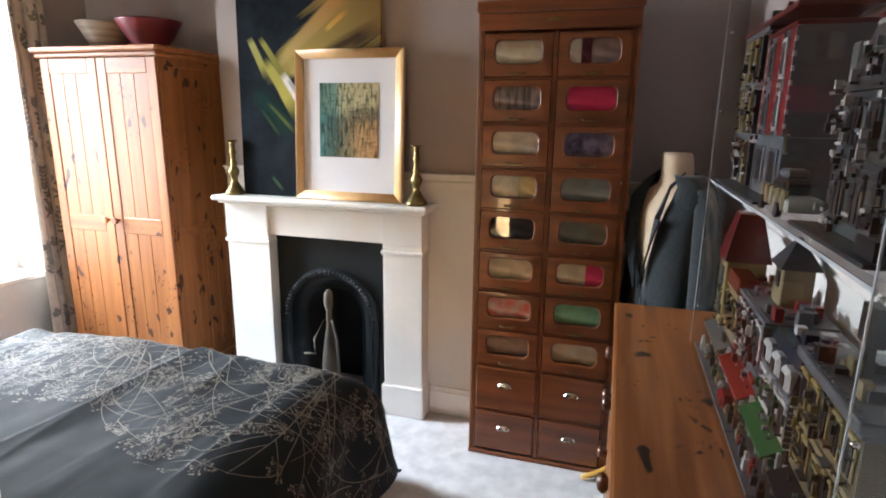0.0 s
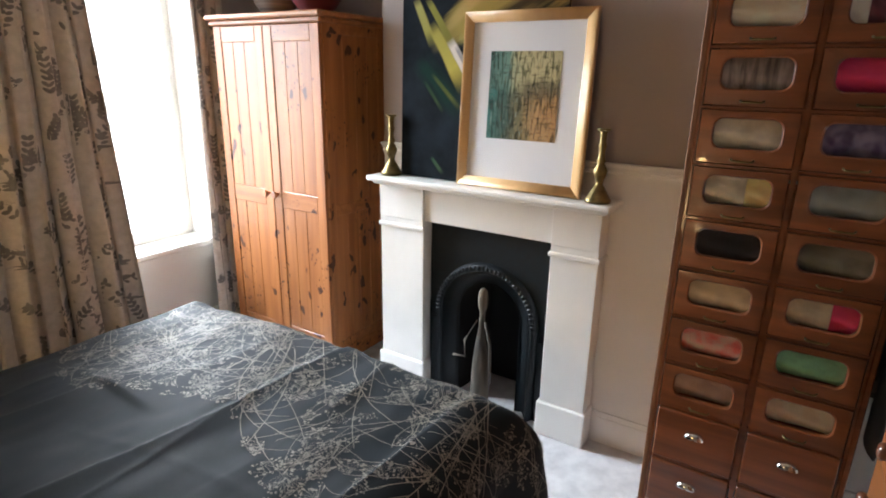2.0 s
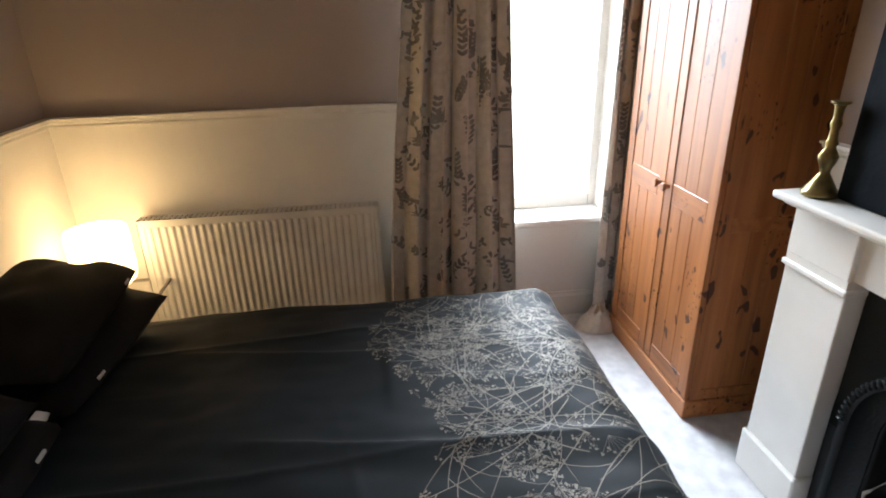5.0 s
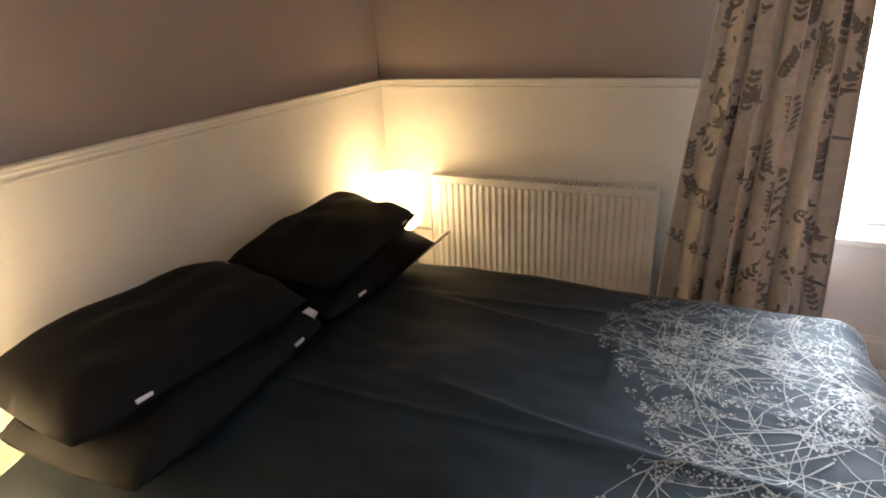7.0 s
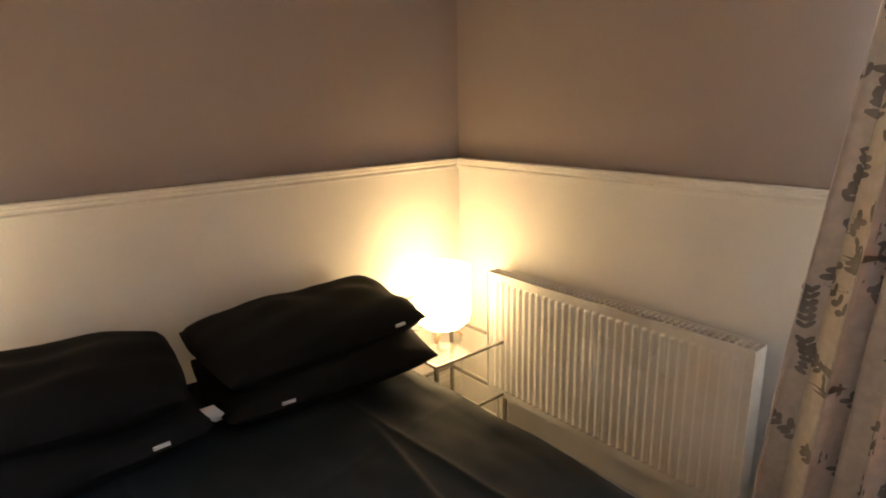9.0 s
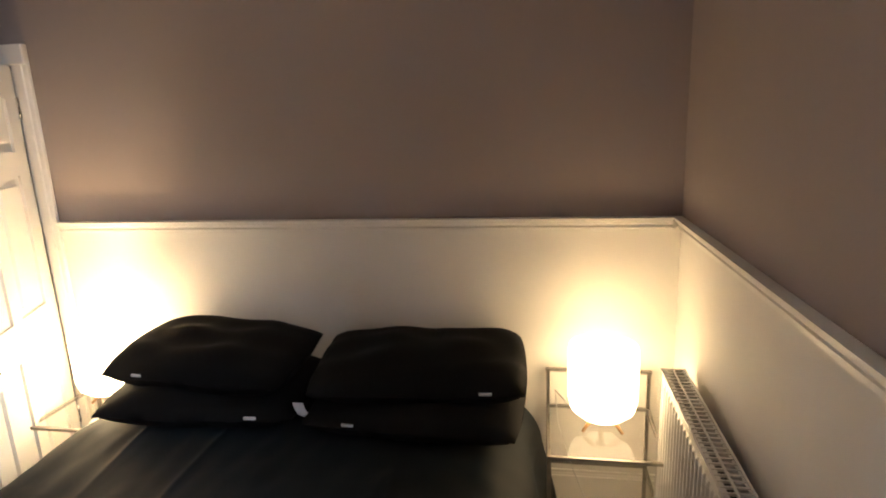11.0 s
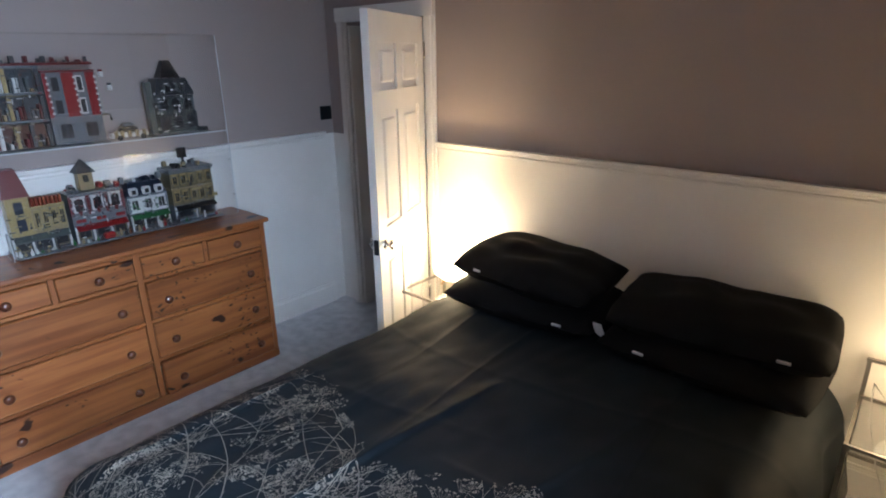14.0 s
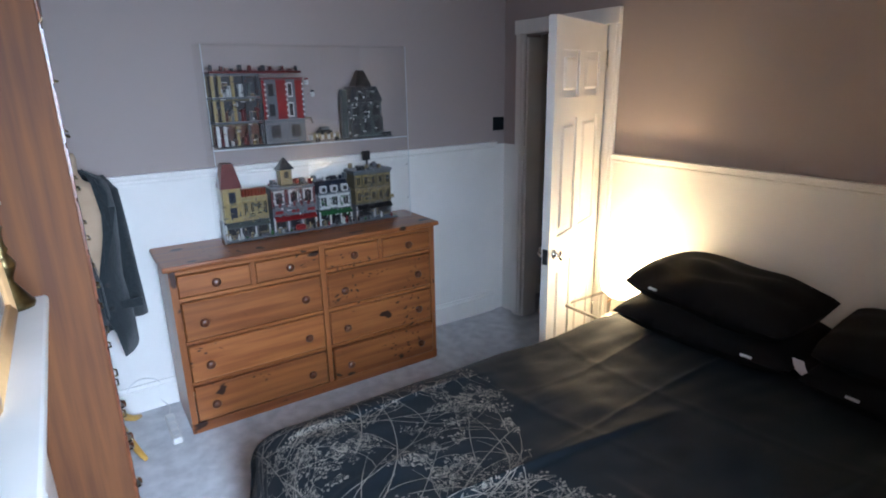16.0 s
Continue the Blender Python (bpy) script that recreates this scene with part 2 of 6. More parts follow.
def tube(points, r, bm=None, seg=8):
    """A round bar along points; r is one radius or one for each point."""
    bm = bm or bmesh.new()
    pts = [Vector(p) for p in points]
    rs = r if isinstance(r, (list, tuple)) else [r] * len(pts)
    rings = []
    for i, p in enumerate(pts):
        d = (pts[min(i + 1, len(pts) - 1)] - pts[max(i - 1, 0)]).normalized()
        up = Vector((0, 0, 1)) if abs(d.z) < 0.9 else Vector((1, 0, 0))
        u = d.cross(up).normalized()
        w = d.cross(u)
        rings.append([bm.verts.new(p + rs[i] * (math.cos(2 * math.pi * k / seg) * u + math.sin(2 * math.pi * k / seg) * w)) for k in range(seg)])
    for a, b in zip(rings, rings[1:]):
        for k in range(seg):
            f = bm.faces.new((a[k], a[(k + 1) % seg], b[(k + 1) % seg], b[k]))
            f.smooth = True
    bm.faces.new(rings[0][::-1])
    bm.faces.new(rings[-1])
    return bm


def sheet(fn, nu, nv, smooth=True, bm=None):
    """A grid surface from fn(u, v) with u and v from 0 to 1."""
    bm = bm or bmesh.new()
    g = [[bm.verts.new(fn(i / nu, j / nv)) for j in range(nv + 1)] for i in range(nu + 1)]
    for i in range(nu):
        for j in range(nv):
            f = bm.faces.new((g[i][j], g[i + 1][j], g[i + 1][j + 1], g[i][j + 1]))
            f.smooth = smooth
    return bm


def origin_of(ob):
    o = Vector((0, 0, 0))
    while ob:
        o += ob.location
        ob = ob.parent
    return o


def part(name, bm, mat, parent, label=""):
    """One mesh object under a thing or a part; the bmesh is in world metres."""
    if parent:
        bmesh.ops.translate(bm, verts=bm.verts, vec=-origin_of(parent))
    bmesh.ops.recalc_face_normals(bm, faces=bm.faces)
    me = bpy.data.meshes.new(name)
    bm.to_mesh(me)
    bm.free()
    me.materials.append(mat)
    ob = new(name, me)
    ob.parent = parent
    return tagged(ob, label=label) if label else ob


def thing(name, loc, label, category, group="", kind=""):
    ob = new(name)
    ob.empty_display_size = 0.05
    ob.location = loc
    return tagged(ob, label, category, group, kind)


def setting(name, bm, mat, label, category):
    return tagged(part(name, bm, mat, None), label, category, kind="structure")


# ---- the room ----
X1, YN, YA, H = 3.70, 2.90, 3.24, 2.62
BX = 1.22
setting("floor", B(-0.3, X1 + 0.2, -1.6, 3.5, -0.1, 0), M_CARPET, "pale grey cut-pile carpet over the whole bedroom floor", "floor")
setting("ceiling", B(-0.35, X1 + 0.25, -1.7, 3.55, H, H + 0.1), M_CEIL, "plain white painted ceiling over the bedroom", "ceiling")
bm = bmesh.new()
for a in [(-0.15, BX, YA, YA + 0.15, 0, H), (BX, 1.59, YN, YA + 0.15, 0, H), (2.11, X1 + 0.15, YN, YA + 0.15, 0, H), (1.59, 2.11, YN, YA + 0.15, 0.8, H), (1.59, 2.11, YA - 0.02, YA + 0.15, 0, 0.8)]:
    box(bm, *a)
setting("wall_north", bm, M_WALL, "taupe over cream painted wall with a chimney breast", "wall")
DX0, DX1, DH = 2.80, 3.48, 1.955
bm = bmesh.new()
for a in [(-0.15, DX0, -0.12, 0, 0, H), (DX1, X1 + 0.15, -0.12, 0, 0, H), (DX0, DX1, -0.12, 0, DH, H)]:
    box(bm, *a)
setting("wall_south", bm, M_WALL, "taupe over cream painted wall behind the bed head", "wall")
setting("wall_east", B(X1, X1 + 0.15, 0, YN, 0, H), M_WALL, "taupe over cream painted wall behind the chest of drawers", "wall")
WY0, WY1, WZ0, WZ1 = 1.75, 2.74, 0.60, 2.25
bm = bmesh.new()
for a in [(-0.3, 0, 0, WY0, 0, H), (-0.3, 0, WY1, YA, 0, H), (-0.3, 0, WY0, WY1, 0, WZ0), (-0.3, 0, WY0, WY1, WZ1, H)]:
    box(bm, *a)
setting("wall_west", bm, M_WALL, "taupe over cream painted wall with the window", "wall")
bm = bmesh.new()
for a in [(2.2, 2.3, -1.6, -0.12, 0, H), (X1 + 0.05, X1 + 0.15, -1.6, -0.12, 0, H), (2.2, X1 + 0.15, -1.7, -1.6, 0, H)]:
    box(bm, *a)
setting("wall_landing", bm, M_CEIL, "plain white wall of the landing beyond the door", "wall")


def rail(name, spans, prof, label):
    """Moulding of the given (out, z0, z1) steps along wall spans."""
    for ax, a, b, c, sgn in spans:
        bm = bmesh.new()
        ends = []
        for t in (a, b):
            pts = [(0.0, prof[0][1])] + [(o, z) for o, z0, z1 in prof for z in (z0, z1)] + [(0.0, prof[-1][2])]
            ends.append([bm.verts.new((t, c + sgn * o, z) if ax == "x" else (c + sgn * o, t, z)) for o, z in pts])
        n = len(ends[0])
        for i in range(n):
            bm.faces.new((ends[0][i], ends[0][(i + 1) % n], ends[1][(i + 1) % n], ends[1][i]))
        bm.faces.new(ends[0])
        bm.faces.new(ends[1])
        setting(name, bm, M_WHITE, label, "trim")


DP = [(0.008, DADO - 0.060, DADO - 0.050), (0.016, DADO - 0.046, DADO - 0.040), (0.012, DADO - 0.036, DADO - 0.030), (0.024, DADO - 0.022, DADO - 0.014), (0.036, DADO - 0.009, DADO - 0.002)]
rail("dado_rail", [("x", 0.035, DX0 - 0.085, 0, 1), ("y", 0, 1.70, 0, 1), ("y", 0.09, YN, X1, -1), ("x", 2.24, X1 - 0.035, YN, -1), ("x", BX, 1.36, YN, -1)], DP, "cream painted moulded dado rail")
SP = [(0.018, 0, 0.125), (0.013, 0.130, 0.134), (0.010, 0.140, 0.150)]
rail("baseboard", [("x", 0.02, DX0 - 0.085, 0, 1), ("y", 0, WY1, 0, 1), ("y", 0.09, YN, X1, -1), ("x", 2.392, X1 - 0.02, YN, -1)], SP, "cream painted skirting board")

# door frame and door
bm = bmesh.new()
for x0, x1 in ((DX0 - 0.085, DX0), (DX1, DX1 + 0.085)):
    box(bm, x0, x1, 0, 0.02, 0, DH + 0.085, bevel=0.004)
    box(bm, x0 + 0.02, x1 - 0.02, 0.02, 0.03, 0, DH + 0.06, bevel=0.004)
box(bm, DX0 - 0.085, DX1 + 0.085, 0.001, 0.034, DH, DH + 0.085, bevel=0.004)
for x0, x1 in ((DX0, DX0 + 0.02), (DX1 - 0.02, DX1)):
    box(bm, x0, x1, -0.12, -0.001, 0, DH - 0.02)
setting("door_frame", bm, M_WHITE, "cream painted moulded architrave and door lining", "door frame")


def door_leaf():
    W, T, HT = 0.735, 0.038, 1.94
    d = thing("door_1", (DX0 - 0.010, 0.032, 0.01), "white six-panel interior door standing open into the room", "door", kind="structure")
    o = origin_of(d)
    def rel(bm):
        bmesh.ops.translate(bm, verts=bm.verts, vec=o)
        return bm
    xs = [(0.10, 0.335), (0.415, 0.635)]
    zs = [(0.20, 0.74), (0.90, 1.48), (1.58, 1.80)]
    bm = bmesh.new()
    for a, b in ((0, 0.10), (0.335, 0.415), (0.635, W)):
        box(bm, a, b, -T, 0, 0, HT)
    for (a, b) in xs:
        z = 0
        for z0, z1 in zs + [(HT, HT)]:
            box(bm, a, b, -T, 0, z, z0)
            z = z1
    part("leaf", rel(bm), M_WHITE, d)
    for a, b in xs:
        for z0, z1 in zs:
            bm = B(a, b, -T + 0.012, -0.012, z0, z1)
            box(bm, a + 0.035, b - 0.035, -T + 0.002, -0.002, z0 + 0.035, z1 - 0.035, bevel=0.009)
            part("panel", rel(bm), M_WHITE, d)
    for s in (1, -1):
        y0 = 0 if s > 0 else -T
        bm = lathe([(0.024, 0), (0.026, 0.004), (0.010, 0.008), (0.009, 0.03), (0.012, 0.034)], seg=20)
        bmesh.ops.rotate(bm, verts=bm.verts, cent=(0, 0, 0), matrix=Euler((radians(-90 * s), 0, 0)).to_matrix())
        for k in (0, 90):
            box(bm, -0.026 if k == 0 else -0.006, 0.026 if k == 0 else 0.006, *sorted((s * 0.03, s * 0.046)), -0.006 if k == 0 else -0.026, 0.006 if k == 0 else 0.026, bevel=0.004)
        bmesh.ops.translate(bm, verts=bm.verts, vec=(W - 0.065, y0, 0.82))
        part("door_knob", rel(bm), M_CHROME, d, "nickel cross-shaped door knob")
    part("latch_plate", rel(B(W - 0.001, W + 0.003, -T + 0.006, -0.006, 0.78, 0.86, bevel=0.001)), M_BLACK, d)
    for z in (0.25, 1.72):
        part("hinge", rel(tube([(0.0, 0.004, z), (0.0, 0.004, z + 0.09)], 0.007)), M_CHROME, d)
    return d


door_leaf().rotation_euler = (0, 0, radians(114))

# window
win = thing("window_1", (-0.24, 2.265, WZ0), "white painted sash window with bright overcast sky outside", "window", kind="structure")
for a in [(-0.27, -0.2, WY0, WY0 + 0.05, WZ0, WZ1), (-0.27, -0.2, WY1 - 0.05, WY1, WZ0, WZ1), (-0.27, -0.2, WY0 + 0.05, WY1 - 0.05, WZ0, WZ0 + 0.07), (-0.27, -0.2, WY0 + 0.05, WY1 - 0.05, WZ1 - 0.06, WZ1), (-0.199, 0.0, WY0, WY0 + 0.012, WZ0 + 0.005, WZ1), (-0.199, 0.0, WY1 - 0.012, WY1, WZ0 + 0.005, WZ1)]:
    part("window_frame", B(*a, bevel=0.004), M_WHITE, win)
part("window_sill", B(-0.2, 0.03, WY0 - 0.0, WY1, WZ0 - 0.03, WZ0 + 0.004, bevel=0.006), M_WHITE, win)
for z0, z1 in ((WZ0 + 0.07, WZ1 - 0.06),):
    p = part("pane", B(-0.24, -0.236, WY0 + 0.05, WY1 - 0.05, z0, z1), M_GLASS, win)
    p.visible_shadow = False
M_SKY = bpy.data.materials.new("overcast_sky")
M_SKY.use_nodes = True
e = M_SKY.node_tree.nodes.new("ShaderNodeEmission")
e.inputs[0].default_value, e.inputs[1].default_value = (0.95, 0.98, 1.0, 1), 9.0
M_SKY.node_tree.links.new(e.outputs[0], M_SKY.node_tree.nodes["Material Output"].inputs[0])
setting("backdrop", B(-9.1, -9.0, -8, 14, -3, 12), M_SKY, "bright white overcast sky outside the window", "sky")


# ---- curtains ----
def curtain(y0a, y1a, y0b, y1b, ztop, zbot, folds, seed, xc, amp, label):
    """A hanging pleated curtain; top from y0a to y1a, bottom from y0b to y1b."""
    rnd = random.Random(seed)
    ph = [rnd.uniform(0, 6.28) for _ in range(6)]

    def f(u, v, off=0.0):
        z = ztop + (zbot - ztop) * v
        k = v * v * (3 - 2 * v)
        ya, yb = y0a + (y0b - y0a) * k, y1a + (y1b - y1a) * k
        w = 2 * math.pi * folds * (u + 0.02 * math.sin(3 * v + ph[0]))
        y = ya + (yb - ya) * u + 0.02 * math.sin(w * 2 + ph[1]) * (0.6 + 0.4 * v)
        x = xc + amp * (math.sin(w + ph[2]) + 0.45 * math.sin(1.7 * w + ph[3] + v)) * (0.8 + 0.3 * v) + 0.03 * v
        return Vector((max(x, 0.03) + off, y, z))

    c = thing("curtain", (xc, (y0a + y1a) / 2, zbot), label, "curtain", group="window curtains")
    ob = part("cloth", sheet(f, folds * 14, 44), M_CURTAIN, c)
    s = ob.modifiers.new("thickness", "SOLIDIFY")
    s.thickness = 0.004
    bm = bmesh.new()

    def across(u, v):
        return max(0.25, (f(u + 0.004, v) - f(u - 0.004, v)).length / 0.008)

    def leafblob(u, v, ang, ln, wd):
        du, dv = across(u, v), (ztop - zbot)
        pts = []
        for k in range(9):
            a = 2 * math.pi * k / 9
            lx, ly = ln * 0.5 * math.cos(a), wd * 0.5 * math.sin(a)
            px, py = lx * math.cos(ang) - ly * math.sin(ang), lx * math.sin(ang) + ly * math.cos(ang)
            uu, vv = u + px / du, v - py / dv
            pts.append((min(max(uu, 0.004), 0.996), min(max(vv, 0.004), 0.996)))
        c0 = bm.verts.new(f(min(max(u, 0), 1), min(max(v, 0), 1), 0.006))
        vs = [bm.verts.new(f(a, b, 0.006)) for a, b in pts]
        for k in range(9):
            bm.faces.new((c0, vs[k], vs[(k + 1) % 9]))

    n = int(105 * (y1a - y0a) * 2.6)
    for i in range(n):
        u, v = rnd.random(), (i + rnd.random()) / n
        base = rnd.uniform(0.3, 2.8)
        L = rnd.uniform(0.09, 0.15)
        dv = ztop - zbot
        for j in range(6):
            s = j / 5 * L
            uu, vv = u + s * math.cos(base) / across(u, v), v - s * math.sin(base) / dv
            if not (0.01 < uu < 0.99 and 0.01 < vv < 0.99):
                continue
            for sd in (-1, 1):
                a2 = base + sd * 0.9
                leafblob(uu + 0.015 * math.cos(a2) / across(uu, vv), vv - 0.015 * math.sin(a2) / dv, a2, rnd.uniform(0.028, 0.042), rnd.uniform(0.014, 0.022))
    tagged(part("leaf_print", bm, M_LEAF, c, "printed grey leaf sprigs"), kind="stuff")
    return c


curtain(1.685, 2.125, 1.50, 2.17, 2.35, 0.03, 5, 3, 0.080, 0.032, "full-length cream linen curtain with grey leaf print, drawn aside")
curtain(2.665, 2.87, 2.66, 2.82, 2.35, 0.05, 3, 8, 0.08, 0.022, "narrow bunched cream curtain with grey leaf print beside wardrobe")
rod = thing("curtain_rod", (0.09, 2.3, 2.37), "dark metal curtain rod above the window", "curtain rod")
part("rod", tube([(0.09, 1.5, 2.37), (0.09, 3.05, 2.37)], 0.012), M_BLACK, rod)
for y in (1.6, 2.98):
    part("bracket", tube([(0.0, y, 2.37), (0.09, y, 2.37)], 0.008), M_BLACK, rod)
fold = thing("fabric_heap", (0.2, 2.60, 0), "end of the patterned curtain heaped on the carpet", "fabric")
def heap(u, v):
    a, r = 2 * math.pi * u, v
    n = noise.noise(Vector((3 * math.cos(a), 3 * math.sin(a), 2.5 * v)))
    R = 0.11 * (1 - 0.25 * n)
    return Vector((0.17 + R * r * math.cos(a), 2.66 + 1.1 * R * r * math.sin(a), 0.004 + 0.10 * (1 - r * r) * (1 + 0.8 * n) + 0.012 * math.sin(7 * a + 5 * v) * r * (1 - r) * 3))
part("cloth", sheet(heap, 40, 12), M_CURTAIN, fold)


# ---- radiator ----
def radiator():
    y0, y1, z0, z1 = 0.32, 1.47, 0.19, 0.775
    r = thing("radiator", (0.09, (y0 + y1) / 2, z0), "white enamelled double panel radiator with top grille on the wall", "radiator")
    for xa in (0.105, 0.045):
        n = 33
        def f(u, v):
            y = y0 + (y1 - y0) * u
            k = (u * n) % 1
            d = 0.0045 * max(0, min(1, 4 * abs(k - 0.5) - 0.55)) if 0.02 < u < 0.98 and 0.05 < v < 0.95 else 0.0045
            return Vector((xa + 0.012 - d, y, z0 + (z1 - z0) * v))
        bm = bmesh.new()
        us = [i / (n * 8) for i in range(n * 8 + 1)]
        vs = [0, 0.05, 0.07, 0.93, 0.95, 1]
        g = [[bm.verts.new(f(u, v)) for v in vs] for u in us]
        for i in range(len(us) - 1):
            for j in range(5):
                bm.faces.new((g[i][j], g[i + 1][j], g[i + 1][j + 1], g[i][j + 1]))
        box(bm, xa - 0.008, xa + 0.003, y0, y1, z0, z1)
        part("panel", bm, M_RAD, r)
    for y in (y0 - 0.003, y1 + 0.001):
        part("end_cap", B(0.036, 0.119, y, y + 0.002, z0 + 0.02, z1 + 0.004, bevel=0.0008), M_RAD, r)
    bm = B(0.036, 0.042, y0, y1, z1 - 0.002, z1 + 0.006)
    box(bm, 0.112, 0.118, y0, y1, z1 - 0.002, z1 + 0.006)
    box(bm, 0.074, 0.080, y0, y1, z1 - 0.002, z1 + 0.004)
    y = y0
    while y < y1:
        box(bm, 0.042, 0.112, y, y + 0.006, z1 - 0.004, z1 + 0.003)
        y += 0.024
    part("grille", bm, M_RAD, r)
    # near-black sheet added below the grille for the shade between the panels
    part("grille_painted_shade", B(0.04, 0.11, y0 + 0.005, y1 - 0.005, z1 - 0.06, z1 - 0.05), M_IRON, r)
    for y in (y0 + 0.03, y1 - 0.03):
        part("pipe", tube([(0.08, y, 0.0), (0.08, y, z0 + 0.02)], 0.0075), M_WHITE, r)
    for y in (y0 + 0.2, y1 - 0.2):
        part("bracket", B(0.0, 0.037, y, y + 0.03, z0 + 0.1, z1 - 0.1), M_RAD, r)


radiator()


# ---- bed ----
BX0, BX1, BY1, BT = 0.68, 2.26, 2.14, 0.545
bed = thing("bed", (1.43, 1.06, 0), "double bed with white valance against the wall", "bed")
part("base", B(BX0 + 0.06, BX1 - 0.06, 0.03, BY1 - 0.08, 0.02, 0.30, bevel=0.02), M_SHEET, bed)
part("mattress", B(BX0 + 0.04, BX1 - 0.04, 0.02, BY1 - 0.05, 0.30, 0.52, bevel=0.05, seg=3), M_SHEET, bed)


def drape(a, half, r):
    """Across-the-bed cloth coordinate to (offset, drop) over a rounded edge."""
    s, q = (1 if a >= 0 else -1), abs(a)
    if q <= half - r:
        return a, 0.0
    q -= half - r
    if q < r * math.pi / 2:
        t = q / r
        return s * (half - r + r * math.sin(t)), r * (1 - math.cos(t))
    return s * (half + 0.22 * (q - r * math.pi / 2)), r + (q - r * math.pi / 2)


CW, CL = (BX1 - BX0) / 2 + 0.52, BY1 + 0.48


def duvet_at(a, b, off=0.0):
    """Point of the duvet for cloth coordinates: a across from the middle, b along from the head."""
    hx, gx = drape(a, (BX1 - BX0) / 2 + 0.14, 0.20)
    hy, gy = drape(b - BY1 / 2, BY1 / 2 + 0.10, 0.18)
    if b < BY1 / 2:
        hy, gy = b - BY1 / 2, 0.0
    drop = (gx ** 3 + gy ** 3) ** (1 / 3)
    w = 0.016 * noise.noise(Vector((a * 2.2, b * 2.6, 1.0))) + 0.009 * noise.noise(Vector((a * 7, b * 3.2, 4.0))) + 0.004 * noise.noise(Vector((a * 14, b * 9, 7.0)))
    crease = sum(h * math.exp(-abs(a - c - k * math.sin(2.3 * b + p)) / 0.016) * (0.5 + 0.5 * math.sin(2.1 * b + q)) for c, k, p, q, h in ((0.16, 0.03, 0, 0.2, 0.016), (-0.50, 0.04, 1, -1.0, 0.014), (0.52, 0.05, 2, 1.0, 0.012), (-0.16, 0.05, 3, 2.2, 0.010), (0.34, 0.06, 4, 3.0, 0.009)))
    crease = 0.6 * crease + 0.004 * math.exp(-abs(b - 1.30 - 0.08 * math.sin(3 * a)) / 0.014) * max(0, math.sin(2.4 * a + 0.6)) + 0.003 * math.exp(-abs(b - 0.86 - 0.10 * math.sin(2.5 * a + 1)) / 0.016)
    # sharp tucks left from folding
    for c, k, b0, b1, h in ((0.135, 0.10, 1.0, 2.45, 0.019), (0.70, 0.10, 1.3, 2.3, 0.012), (-0.30, 0.16, 0.7, 1.75, 0.012), (-0.62, 0.1, 1.5, 2.3, 0.009)):
        if b0 < b < b1:
            d = a - c - k * (b - 1.7) - 0.012 * math.sin(5 * b + c)
            crease += h * math.sin(math.pi * (b - b0) / (b1 - b0)) ** 0.6 * (math.exp(-d / 0.07) if d > 0 else math.exp(d / 0.010))
    if -0.5 < a < 0.0:
        d = b - 1.455
        crease += 0.010 * math.sin(math.pi * (a + 0.5) / 0.5) * (math.exp(-d / 0.05) if d > 0 else math.exp(d / 0.010))
    side = min(1.0, drop / 0.2)
    fl = 0.018 * side * (math.sin(11 * b + 2 * a) if gx > gy else math.sin(11 * a))
    puff = 0.03 * max(0.0, 1 - (a / 0.72) ** 2) * min(1.0, (CL - b) / 0.5)
    x = 1.47 + hx + (fl if gx > gy else 0) + off * (1 if a > 0 else -1) * min(1, gx / 0.2)
    y = BY1 / 2 + hy + (fl if gy >= gx and gy > 0 else 0) + off * min(1, gy / 0.18)
    z = max(BT - drop + (w + crease + puff) * (1 - 0.7 * side), 0.035) + off
    return Vector((x, y, z))


def dv(u, v):
    return duvet_at(-CW + 2 * CW * u, 0.10 + (CL - 0.10) * v)


duvet = thing("duvet", (1.43, 1.06, 0.6), "charcoal black cotton duvet with pale branch print towards the foot", "duvet")
part("cover", sheet(dv, 330, 190), M_DUVET, duvet)
rnd = random.Random(11)
bm = bmesh.new()


def ribbon(pts, w0, w1):
    vs = []
    for i, (a, b) in enumerate(pts):
        a2, b2 = pts[min(i + 1, len(pts) - 1)]
        a1, b1 = pts[max(i - 1, 0)]
        d = math.hypot(a2 - a1, b2 - b1) or 1
        nx, ny = -(b2 - b1) / d, (a2 - a1) / d
        w = w0 + (w1 - w0) * i / (len(pts) - 1)
        vs.append([bm.verts.new(duvet_at(a + s * nx * w, b + s * ny * w, 0.003)) for s in (-1, 1)])
    for p, q in zip(vs, vs[1:]):
        bm.faces.new((p[0], p[1], q[1], q[0]))


def inside(a, b):
    return abs(a) < CW - 0.02 and 1.48 + 0.10 * math.sin(6 * a + 1) < b < CL - 0.02


